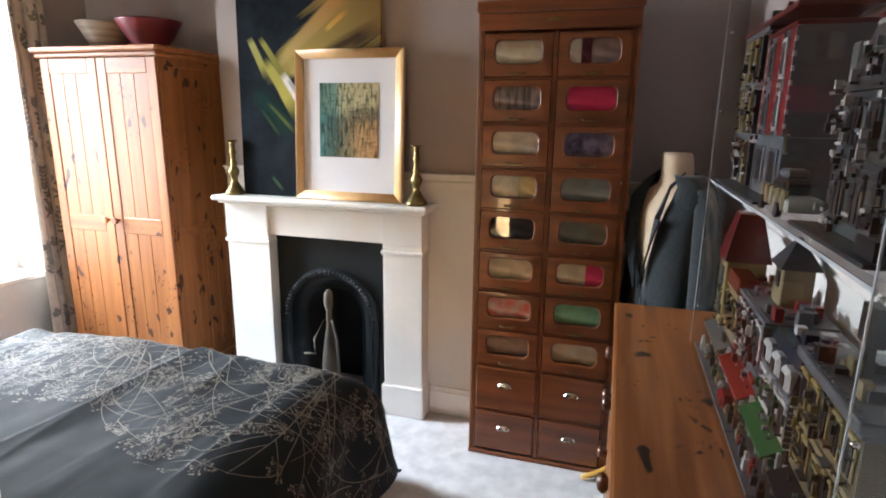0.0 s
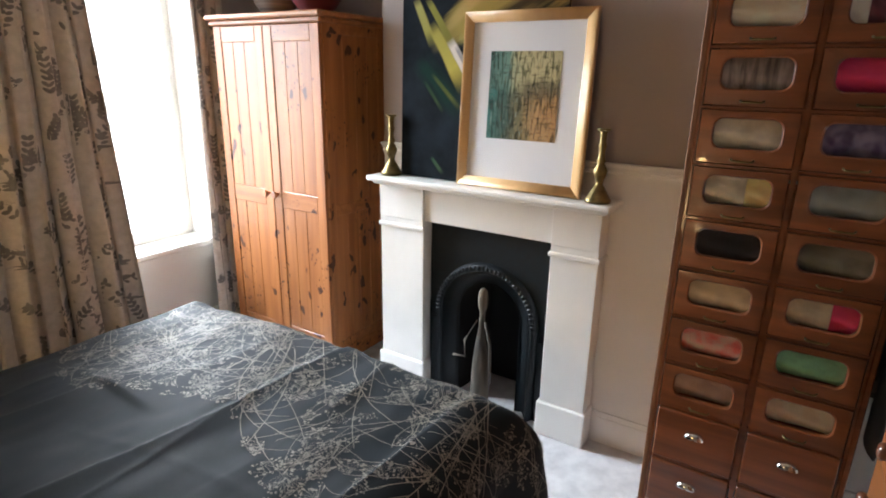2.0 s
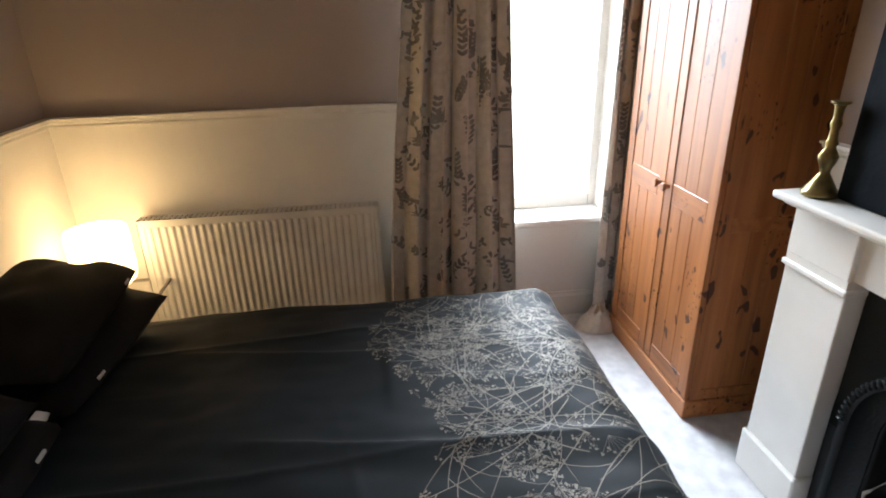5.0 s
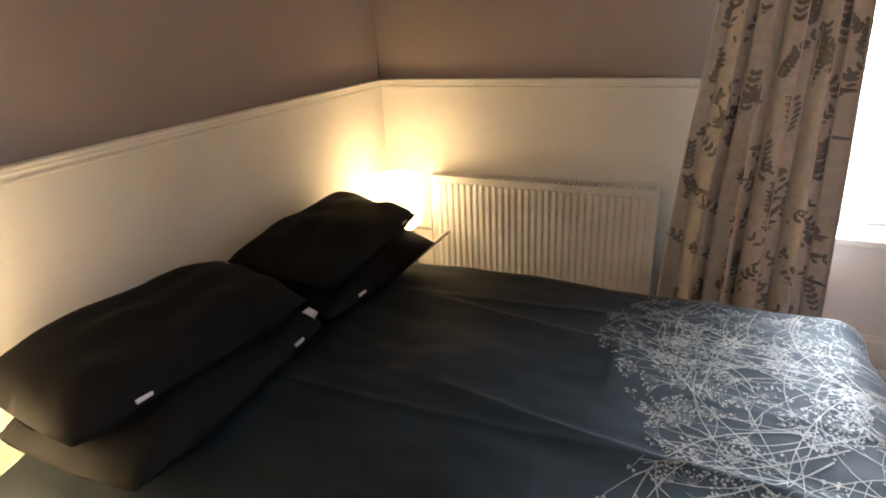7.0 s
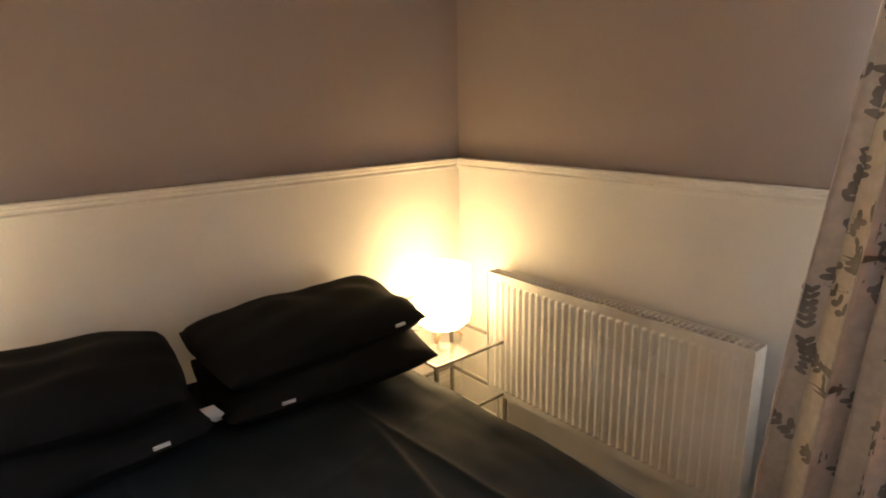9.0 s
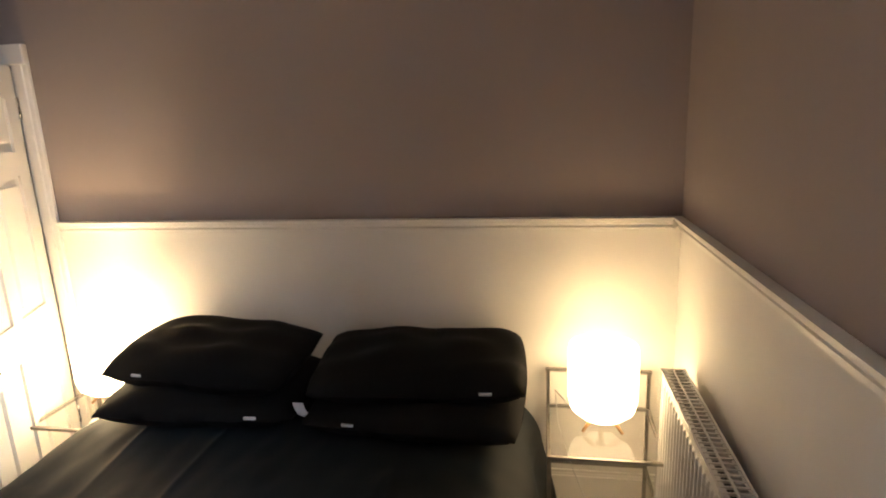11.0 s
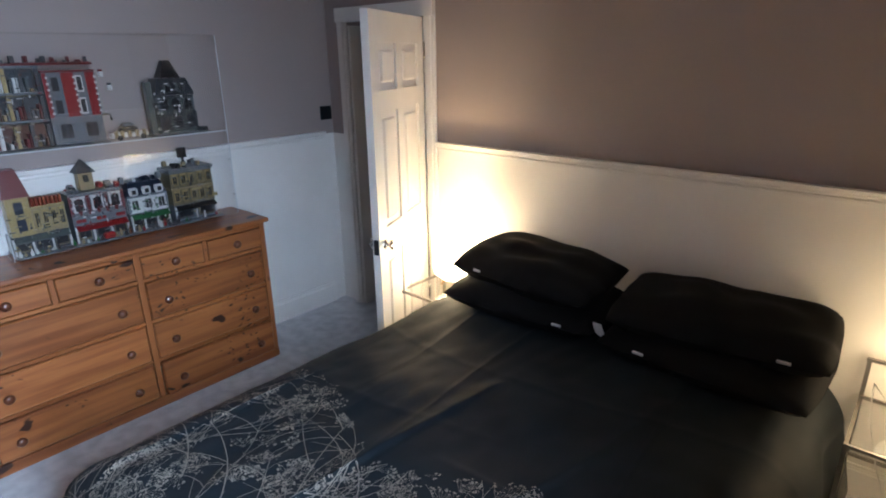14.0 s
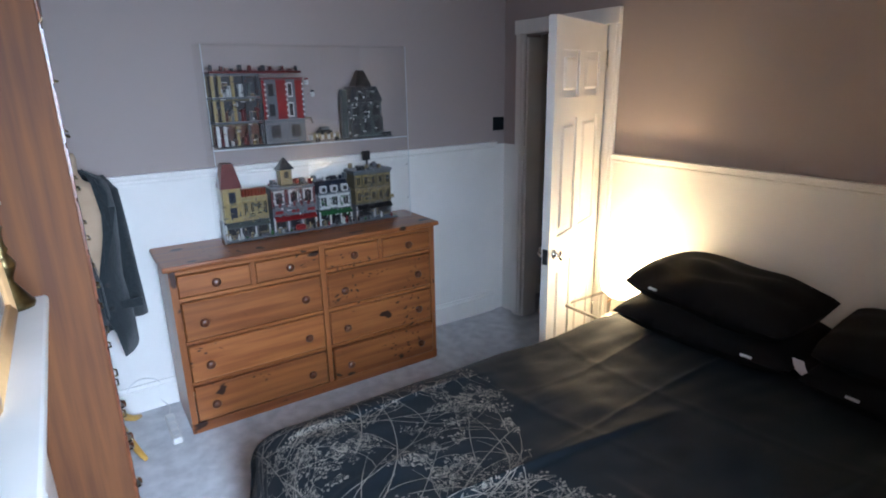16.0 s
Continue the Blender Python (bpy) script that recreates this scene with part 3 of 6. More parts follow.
def stem(a, b, ang, ln, w, depth):
    pts, n = [], max(4, int(ln / 0.035))
    curl = rnd.uniform(-1.6, 1.6)
    for i in range(n + 1):
        pts.append((a, b))
        ang += curl / n * (0.5 + rnd.random())
        a, b = a + ln / n * math.sin(ang), b - ln / n * math.cos(ang)
        if not inside(a, b):
            break
        if depth and i > 1 and rnd.random() < 0.2:
            stem(a, b, ang + rnd.choice((-1, 1)) * rnd.uniform(0.35, 0.8), ln * rnd.uniform(0.3, 0.5), w * 0.7, depth - 1)
    if len(pts) > 2:
        ribbon(pts, w, w * 0.55)
        if depth <= 1 and inside(a, b):
            for k in range(7):
                t = ang + (k - 3) * 0.3
                l2 = rnd.uniform(0.03, 0.062)
                e = (a + l2 * math.sin(t), b - l2 * math.cos(t))
                if inside(*e):
                    ribbon([(a, b), ((a + e[0]) / 2, (b + e[1]) / 2), e], w * 0.45, w * 0.4)
                    for q in range(3):
                        r = rnd.uniform(0.002, 0.0046)
                        ca, cb = e[0] + rnd.uniform(-0.009, 0.009), e[1] + rnd.uniform(-0.009, 0.009)
                        bm.faces.new([bm.verts.new(duvet_at(ca + r * math.cos(6.283 * z / 6), cb + r * math.sin(6.283 * z / 6), 0.0035)) for z in range(6)])


for i in range(58):
    stem(rnd.uniform(-CW, CW), rnd.uniform(1.9, CL - 0.03), rnd.uniform(-0.9, 0.9), rnd.uniform(0.45, 0.95), 0.0021, 2)
tagged(part("branch_print", bm, M_PRINT, duvet, "pale beige printed cow parsley branches"), kind="stuff")


def pillow(cx, cy, cz, w, d, h, tilt, yaw, label, tag):
    p = thing("pillow", (cx, cy, cz), label, "pillow", group="bed pillows")
    sd = cx * 3.1 + cz * 7

    def f(u, v, s):
        a, b = 2 * u - 1, 2 * v - 1
        t = (max(0, 1 - abs(a) ** 3.2) * max(0, 1 - abs(b) ** 2.6)) ** 0.5
        n = noise.noise(Vector((a * 2 + sd, b * 2, s)))
        pinch = 1 - 0.04 * (abs(a) * abs(b)) ** 2.5
        return Vector((a * w / 2 * pinch, b * d / 2 * pinch, s * h / 2 * t * (1 + 0.22 * n) + 0.012 * n))

    bm = sheet(lambda u, v: f(u, v, 1), 30, 22)
    sheet(lambda u, v: f(u, v, -1), 30, 22, bm=bm)
    bmesh.ops.remove_doubles(bm, verts=bm.verts, dist=0.0004)
    m = Matrix.Translation((cx, cy, cz)) @ Euler((radians(tilt), 0, radians(yaw))).to_matrix().to_4x4()
    bmesh.ops.transform(bm, matrix=m, verts=bm.verts)
    part("case", bm, M_PILLOW, p)
    bm = B(tag - 0.022, tag + 0.022, d / 2 - 0.012, d / 2 - 0.004, 0.008, 0.018, bevel=0.001)
    bmesh.ops.transform(bm, matrix=m, verts=bm.verts)
    part("label_tag", bm, M_LABEL, p)
    return p


pillow(1.81, 0.33, 0.640, 0.80, 0.48, 0.17, -4, 3, "plain black pillow, lower one of a stack", -0.24)
pillow(1.825, 0.29, 0.765, 0.78, 0.44, 0.20, -7, -5, "plump black pillow lying on another black pillow", 0.2)
pillow(0.98, 0.33, 0.635, 0.79, 0.48, 0.17, -4, -3, "plain black pillow, lower one of a stack", 0.2)
pillow(0.98, 0.29, 0.750, 0.80, 0.44, 0.19, -7, 4, "plump black pillow with creased end on another black pillow", -0.25)
lab = thing("care_label", (1.36, 0.47, 0.64), "white fabric care label hanging between the pillows", "label")
part("strip", sheet(lambda u, v: Vector((1.34 + 0.05 * u + 0.05 * v, 0.46 + 0.02 * math.sin(3 * v), 0.60 + 0.06 * v)), 4, 8), M_LABEL, lab)


# ---- nightstands and lamps ----
def nightstand(cx, cy):
    hw, hd, zt = 0.20, 0.19, 0.475
    n = thing("nightstand", (cx, cy, 0), "grey metal framed bedside table with clear glass shelves", "bedside table", group="bedside tables")
    for sx in (-1, 1):
        for sy in (-1, 1):
            part("leg", B(cx + sx * hw - 0.007, cx + sx * hw + 0.007, cy + sy * hd - 0.007, cy + sy * hd + 0.007, 0, zt + (0.15 if sy < 0 else 0)), M_STEEL, n)
    for z in (zt - 0.014, 0.2):
        for s in (-1, 1):
            part("rail", B(cx - hw, cx + hw, cy + s * hd - 0.006, cy + s * hd + 0.006, z, z + 0.012), M_STEEL, n)
            part("rail", B(cx + s * hw - 0.006, cx + s * hw + 0.006, cy - hd, cy + hd, z, z + 0.012), M_STEEL, n)
        p = part("glass_shelf", B(cx - hw, cx + hw, cy - hd, cy + hd, z + 0.013, z + 0.019, bevel=0.001), M_GLASS, n)
        p.visible_shadow = False
    part("back_rail", B(cx - hw - 0.01, cx + hw + 0.01, cy - hd - 0.008, cy - hd + 0.008, zt + 0.15, zt + 0.162), M_STEEL, n)
    return n


def lamp(cx, cy, z0, shade):
    l = thing("table_lamp", (cx, cy, z0), "lit drum table lamp on three pale wooden legs", "lamp", group="bedside lamps")
    bm = bmesh.new()
    seg, r0, z1, z2 = 40, 0.128, z0 + 0.055, z0 + 0.335
    prof = [(0.03, z1), (0.085, z1 + 0.006), (0.118, z1 + 0.035), (r0, z1 + 0.075), (r0, z2 - 0.02), (r0 - 0.004, z2), (0.062, z2 + 0.001), (0.062, z2 - 0.004), (r0 - 0.008, z2 - 0.006), (r0 - 0.006, z2 - 0.02), (r0 - 0.006, z1 + 0.08), (0.112, z1 + 0.04), (0.08, z1 + 0.012), (0.03, z1 + 0.006)]
    rings = [[bm.verts.new((cx + r * math.cos(2 * math.pi * i / seg), cy + r * math.sin(2 * math.pi * i / seg), z)) for i in range(seg)] for r, z in prof]
    for a, b in zip(rings, rings[1:] + rings[:1]):
        for i in range(seg):
            bm.faces.new((a[i], a[(i + 1) % seg], b[(i + 1) % seg], b[i])).smooth = True
    part("shade", bm, shade, l, "glowing white fabric shade")
    for k in range(3):
        a = 0.5 + 2 * math.pi * k / 3
        part("leg", tube([(cx + 0.03 * math.cos(a), cy + 0.03 * math.sin(a), z1 + 0.01), (cx + 0.085 * math.cos(a), cy + 0.085 * math.sin(a), z0 + 0.004)], [0.009, 0.006]), M_LEG, l)
    part("lamp_holder", lathe([(0.02, 0), (0.02, 0.06), (0.014, 0.07)], cx, cy, z1 + 0.002, seg=14), M_PLASTIC, l)
    return l


nightstand(0.30, 0.225)
nightstand(2.44, 0.24)
LAMPS = ((0.30, 0.22), (2.42, 0.20))
for (x, y), shade, power in zip(LAMPS, M_SHADES, (5.0, 85.0)):
    lamp(x, y, 0.481, shade)
    bulb("lamp_bulb", (x, y, 0.675), power)


# ---- wardrobe ----
def wardrobe():
    x0, x1, y0, y1, zt = 0.205, 0.985, 2.715, 3.20, 1.825
    w = thing("wardrobe", ((x0 + x1) / 2, 3.0, 0), "knotty honey pine double wardrobe with round knobs", "wardrobe")
    part("side_panel", B(x0, x0 + 0.02, y0 + 0.022, y1, 0.06, zt), M_PINE, w)
    # tongue-and-groove boards on the visible side
    n = 4
    for i in range(n):
        a, b = y0 + 0.07 + (y1 - y0 - 0.12) * i / n, y0 + 0.07 + (y1 - y0 - 0.12) * (i + 1) / n
        part("board", B(x1 - 0.014, x1 - 0.004, a + 0.001, b - 0.001, 0.14, zt - 0.06, bevel=0.002), M_PINE, w)
    for a, b in ((y0 + 0.022, y0 + 0.07), (y1 - 0.05, y1)):
        part("side_stile", B(x1 - 0.02, x1, a, b, 0.02, zt, bevel=0.002), M_PINE, w)
    for a, b in ((0.06, 0.14), (0.86, 0.92), (zt - 0.06, zt)):
        part("side_rail", B(x1 - 0.02, x1 - 0.001, y0 + 0.07, y1 - 0.05, a, b, bevel=0.002), M_PINE_H, w)
    part("back", B(x0 + 0.02, x1 - 0.02, y1 - 0.01, y1, 0.06, zt), M_PINE, w)
    part("top", B(x0, x1, y0 + 0.022, y1, zt - 0.001, zt + 0.012), M_PINE_H, w)
    bm = B(x0 - 0.03, x1 + 0.03, y0 - 0.03, y1, zt + 0.013, zt + 0.04, bevel=0.008)
    box(bm, x0 - 0.015, x1 + 0.015, y0 - 0.012, y1, zt - 0.012, zt + 0.012, bevel=0.006)
    part("cornice", bm, M_PINE_H, w)
    part("plinth", B(x0 - 0.008, x1 + 0.008, y0 - 0.006, y1, 0, 0.09, bevel=0.005), M_PINE_H, w)
    xm = (x0 + x1) / 2
    for a, b, kx in ((x0 + 0.005, xm - 0.002, xm - 0.035), (xm + 0.002, x1 - 0.005, xm + 0.035)):
        d = part("door", B(a + 0.05, b - 0.05, y0 + 0.006, y0 + 0.018, 0.16, zt - 0.07), M_PINE, w)
        for s0, s1 in ((a, a + 0.06), (b - 0.06, b)):
            part("stile", B(s0, s1, y0, y0 + 0.021, 0.095, zt - 0.015, bevel=0.003), M_PINE, d)
        for z0, z1 in ((0.095, 0.18), (0.88, 0.97), (zt - 0.095, zt - 0.015)):
            part("rail", B(a + 0.06, b - 0.06, y0 + 0.001, y0 + 0.021, z0, z1, bevel=0.003), M_PINE_H, d)
        m = 3
        for lo, hi in ((0.18, 0.88), (0.97, zt - 0.095)):
            for i in range(m):
                p0, p1 = a + 0.06 + (b - a - 0.12) * i / m, a + 0.06 + (b - a - 0.12) * (i + 1) / m
                part("plank", B(p0 + 0.0008, p1 - 0.0008, y0 + 0.004, y0 + 0.010, lo, hi, bevel=0.0015), M_PINE, d)
        bm = lathe([(0.009, 0), (0.008, 0.012), (0.017, 0.02), (0.019, 0.028), (0.014, 0.036)], seg=18)
        bmesh.ops.rotate(bm, verts=bm.verts, cent=(0, 0, 0), matrix=Euler((radians(90), 0, 0)).to_matrix())
        bmesh.ops.translate(bm, verts=bm.verts, vec=(kx, y0, 0.95))
        part("knob", bm, M_CHEST_V, d)


wardrobe()
M_BOWL1 = material("striped_stoneware", (0.36, 0.31, 0.25), (0.07, 0.06, 0.06), scale=9, rough=0.5, stretch=(0.2, 0.2, 4))
M_BOWL2 = material("oxblood_glaze", (0.16, 0.018, 0.025), (0.09, 0.012, 0.02), scale=6, rough=0.35, stretch=(0.3, 0.3, 3))
for cx, cy, r, m, lb in ((0.42, 2.98, 0.15, M_BOWL1, "wide striped brown and grey pottery bowl on wardrobe"), (0.74, 2.96, 0.165, M_BOWL2, "wide dark red glazed pottery bowl on wardrobe")):
    b = thing("bowl", (cx, cy, 1.866), lb, "bowl", group="bowls on the wardrobe")
    prof = [(r * 0.42, 0.0), (r * 0.5, 0.02), (r * 0.75, 0.07), (r * 0.9, 0.12), (r, 0.145), (r * 1.02, 0.155), (r * 0.96, 0.15), (r * 0.84, 0.12), (r * 0.66, 0.07), (r * 0.3, 0.03), (0.01, 0.025)]
    part("body", lathe(prof, cx, cy, 1.866, seg=36), m, b)


# ---- fireplace ----
def fireplace():
    f = thing("fireplace_surround", (1.9, 2.85, 0), "cream painted wooden fireplace surround with mantel shelf", "fireplace surround")
    yf, yb = 2.80, YN
    for a, b in ((1.268, 1.525), (2.172, 2.378)):
        part("jamb", B(a, b, yf, yb, 0.17, 0.865, bevel=0.003), M_WHITE, f)
        part("plinth_block", B(a - 0.012, b + 0.012, yf - 0.014, yb, 0, 0.17, bevel=0.006), M_WHITE, f)
        bm = B(a - 0.008, b + 0.008, yf - 0.012, yb, 0.865, 0.885, bevel=0.004)
        box(bm, a + 0.001, b - 0.001, yf - 0.003, yb, 0.885, 0.912)
        part("capital", bm, M_WHITE, f)
        part("frieze_block", B(a, b, yf - 0.006, yb, 0.912, 1.08, bevel=0.003), M_WHITE, f)
    part("frieze", B(1.525, 2.172, yf + 0.01, yb, 0.915, 1.08, bevel=0.003), M_WHITE, f)
    bm = B(1.246, 2.425, 2.715, yb, 1.095, 1.12, bevel=0.008, seg=2)
    box(bm, 1.263, 2.408, 2.745, yb, 1.079, 1.095, bevel=0.005)
    part("mantel_shelf", bm, M_WHITE, f)


fireplace()


def insert():
    x0, x1, y, zt = 1.527, 2.170, 2.865, 0.913
    cx, r, zs = 1.850, 0.175, 0.478
    f = thing("fireplace_insert", (cx, y, 0), "black cast iron arched Victorian fireplace insert", "fireplace insert")

    def ring(rr, zb=0.0, n=28):
        pts = [(cx - rr, zb)] + [(cx - rr * math.cos(math.pi * i / n), zs + rr * math.sin(math.pi * i / n)) for i in range(n + 1)] + [(cx + rr, zb)]
        return pts

    def band(r0, r1, y0, y1, name, bulge=0.0):
        bm = bmesh.new()
        prof = [(r0, y1 + 0.06), (r0, y0), ((r0 + r1) / 2, y0 - bulge), (r1, y1), (r1, y1 + 0.06)]
        rows = [[bm.verts.new((px, yy, pz)) for px, pz in ring(rr)] for rr, yy in prof]
        for a, b in zip(rows, rows[1:]):
            for i in range(len(a) - 1):
                bm.faces.new((a[i], a[i + 1], b[i + 1], b[i])).smooth = True
        part(name, bm, M_IRON, f)

    # flat plate with an arched hole
    bm = bmesh.new()
    inner = ring(0.27)
    outer = []
    for px, pz in inner:
        if pz <= zs:
            outer.append((x0 if px < cx else x1, pz))
        else:
            dx, dz = px - cx, pz - zs
            k = min((x1 - cx) / abs(dx) if abs(dx) > 1e-6 else 9, (zt - zs) / dz)
            outer.append((cx + dx * k, zs + dz * k))
    a = [bm.verts.new((px, y, pz)) for px, pz in inner]
    b = [bm.verts.new((px, y, pz)) for px, pz in outer]
    for i in range(len(a) - 1):
        bm.faces.new((a[i], a[i + 1], b[i + 1], b[i]))
    for cxx in (x0, x1):
        i0 = min(range(len(b)), key=lambda i: (b[i].co.x - cxx) ** 2 + (b[i].co.z - zt) ** 2)
        c = bm.verts.new((cxx, y, zt))
        j = i0 + 1 if abs(b[i0].co.z - zt) > 1e-4 and cxx == x0 else i0 - 1
        if (b[i0].co - c.co).length > 1e-4 and 0 <= j < len(b):
            bm.faces.new((b[i0], c, b[j]))
    part("plate", bm, M_IRON, f)
    band(0.235, 0.272, y - 0.028, y - 0.004, "outer_moulding", 0.012)
    band(0.165, 0.236, y + 0.015, y - 0.026, "arch_cove", -0.012)
    # beads along the arch
    bm = bmesh.new()
    for i in range(38):
        t = math.pi * i / 37
        m = Matrix.Translation((cx - 0.253 * math.cos(t), y - 0.038, zs + 0.253 * math.sin(t))) @ Euler((0, t, 0)).to_matrix().to_4x4() @ Matrix.Diagonal((0.016, 0.010, 0.008, 1))
        bmesh.ops.create_uvsphere(bm, u_segments=8, v_segments=5, radius=0.9, matrix=m)
    part("bead_moulding", bm, M_IRON, f)
    bm = bmesh.new()
    rows = [[bm.verts.new((cx + (px - cx) * k, yy, pz)) for px, pz in ring(0.168)] for yy, k in ((y + 0.01, 1), (y + 0.30, 0.75))]
    for i in range(len(rows[0]) - 1):
        bm.faces.new((rows[0][i], rows[0][i + 1], rows[1][i + 1], rows[1][i]))
    bm.faces.new(rows[1])
    part("firebox", bm, M_SOOT, f)
    for s in (-1, 1):
        part("side_cheek", B(*sorted((cx + s * 0.272, cx + s * 0.312)), y - 0.012, y - 0.002, 0.0, 0.42, bevel=0.003), M_IRON, f)


insert()
part("hearth_slab", B(1.54, 2.16, 2.74, 3.1, 0.0, 0.012, bevel=0.003), M_CARPET, thing("hearth", (1.85, 2.85, 0), "flush hearth covered in pale grey carpet", "hearth"))


# ---- things on the mantel ----
def placed(ob, loc, rx=0, ry=0, rz=0):
    ob.matrix_basis = pose(*loc, rx, ry, rz)
    return ob


def painted_canvas():
    m = material("dark_oil_paint", (0.016, 0.022, 0.030), (0.006, 0.008, 0.010), scale=6, rough=0.7, bump=0.3, bscale=60, spec=0.04)
    nt = m.node_tree
    bsdf = nt.nodes["Principled BSDF"]
    base = bsdf.inputs["Base Color"].links[0].from_socket
    tc = nt.nodes["Texture Coordinate"]

    def streak(prev, origin, angle, length, width, near, far, soft=0.6, grow=0.5):
        """A brushed wedge of colour that starts at origin and widens along its angle."""
        mp = nt.nodes.new("ShaderNodeMapping")
        mp.vector_type = "TEXTURE"
        mp.inputs["Location"].default_value = (origin[0], 0, origin[1])
        mp.inputs["Rotation"].default_value = (0, -radians(angle), 0)
        nt.links.new(tc.outputs["Object"], mp.inputs[0])
        ns = nt.nodes.new("ShaderNodeTexNoise")
        ns.inputs["Scale"].default_value, ns.inputs["Detail"].default_value = 15, 5
        ms = nt.nodes.new("ShaderNodeMapping")
        ms.inputs["Scale"].default_value = (0.16, 1, 2.4)
        nt.links.new(mp.outputs[0], ms.inputs[0])
        nt.links.new(ms.outputs[0], ns.inputs["Vector"])
        sep = nt.nodes.new("ShaderNodeSeparateXYZ")
        nt.links.new(mp.outputs[0], sep.inputs[0])

        def calc(op, a, b, clamp=False):
            nd = nt.nodes.new("ShaderNodeMath")
            nd.operation, nd.use_clamp = op, clamp
            for k, v in enumerate((a, b)):
                if isinstance(v, (int, float)):
                    nd.inputs[k].default_value = v
                else:
                    nt.links.new(v, nd.inputs[k])
            return nd.outputs[0]

        along = calc("DIVIDE", sep.outputs[0], length)
        half = calc("ADD", calc("MULTIPLY", along, width * grow), width * (1 - grow))
        across = calc("DIVIDE", calc("ABSOLUTE", sep.outputs[2], 0), half)
        edge = calc("SUBTRACT", calc("ADD", 1.0, calc("MULTIPLY", calc("SUBTRACT", ns.outputs[0], 0.5), 1.6)), across)
        inx = calc("MULTIPLY", calc("MULTIPLY", along, 6, True), calc("MULTIPLY", calc("SUBTRACT", 1.0, along), 3, True), True)
        fac = calc("MULTIPLY", calc("DIVIDE", edge, soft, True), inx, True)
        ramp = nt.nodes.new("ShaderNodeValToRGB")
        ramp.color_ramp.elements[0].color, ramp.color_ramp.elements[1].color = (*near, 1), (*far, 1)
        nt.links.new(along, ramp.inputs[0])
        mix = nt.nodes.new("ShaderNodeMix")
        mix.data_type = "RGBA"
        nt.links.new(fac, mix.inputs[0])
        nt.links.new(prev, mix.inputs[6])
        nt.links.new(ramp.outputs[0], mix.inputs[7])
        return mix.outputs[2]

    ochre, dark_red, olive, cream = (0.40, 0.33, 0.10), (0.10, 0.022, 0.012), (0.30, 0.29, 0.07), (0.70, 0.66, 0.62)
    c = streak(base, (-0.24, 0.57), 31, 1.05, 0.36, ochre, dark_red, 0.5, 0.9)
    c = streak(c, (-0.17, 0.64), 41, 0.62, 0.055, (0.46, 0.36, 0.14), (0.30, 0.12, 0.04), 0.6, 0.4)
    c = streak(c, (0.02, 0.66), 24, 0.42, 0.05, (0.07, 0.06, 0.03), (0.05, 0.02, 0.015), 0.9, 0.3)
    c = streak(c, (-0.10, 0.60), 16, 0.40, 0.04, (0.50, 0.46, 0.16), (0.34, 0.20, 0.07), 0.8, 0.2)
    c = streak(c, (0.10, 0.80), 36, 0.16, 0.018, (0.55, 0.36, 0.08), (0.45, 0.20, 0.05), 0.6, 0.2)
    c = streak(c, (-0.32, 0.78), -64, 0.22, 0.026, (0.42, 0.40, 0.14), olive, 0.35, 0.1)
    c = streak(c, (-0.26, 0.78), -55, 0.27, 0.020, olive, (0.16, 0.16, 0.04), 0.35, 0.1)
    c = streak(c, (-0.24, 0.68), -57, 0.34, 0.036, (0.34, 0.31, 0.08), (0.48, 0.42, 0.09), 0.35, 0.1)
    c = streak(c, (-0.14, 0.61), -56, 0.23, 0.026, cream, (0.60, 0.56, 0.58), 0.3, 0.0)
    c = streak(c, (-0.11, 0.585), -56, 0.17, 0.010, (0.30, 0.30, 0.34), (0.42, 0.40, 0.42), 0.5, 0.0)
    c = streak(c, (-0.31, 0.53), -44, 0.36, 0.080, (0.010, 0.036, 0.028), (0.012, 0.032, 0.026), 0.8, 0.2)
    c = streak(c, (-0.23, 0.47), -44, 0.22, 0.016, (0.05, 0.08, 0.03), (0.13, 0.14, 0.03), 0.9, 0.3)
    c = streak(c, (-0.27, 0.44), -52, 0.18, 0.012, (0.02, 0.05, 0.03), (0.05, 0.08, 0.03), 0.9, 0.2)
    c = streak(c, (-0.22, 0.10), -48, 0.10, 0.012, (0.03, 0.07, 0.04), (0.06, 0.09, 0.04), 0.6, 0.2)
    nt.links.new(c, bsdf.inputs["Base Color"])
    return m


canvas = thing("canvas_painting", (0, 0, 0), "unframed dark abstract oil painting leaning on the mantel", "painting")
part("canvas", B(-0.39, 0.39, -0.018, 0.0, 0, 1.12, bevel=0.002), painted_canvas(), canvas)
part("stretcher", B(-0.385, 0.385, 0.001, 0.016, 0.004, 1.115), M_LEG, canvas)
placed(canvas, (1.765, 2.845, 1.122), rx=-1.6)


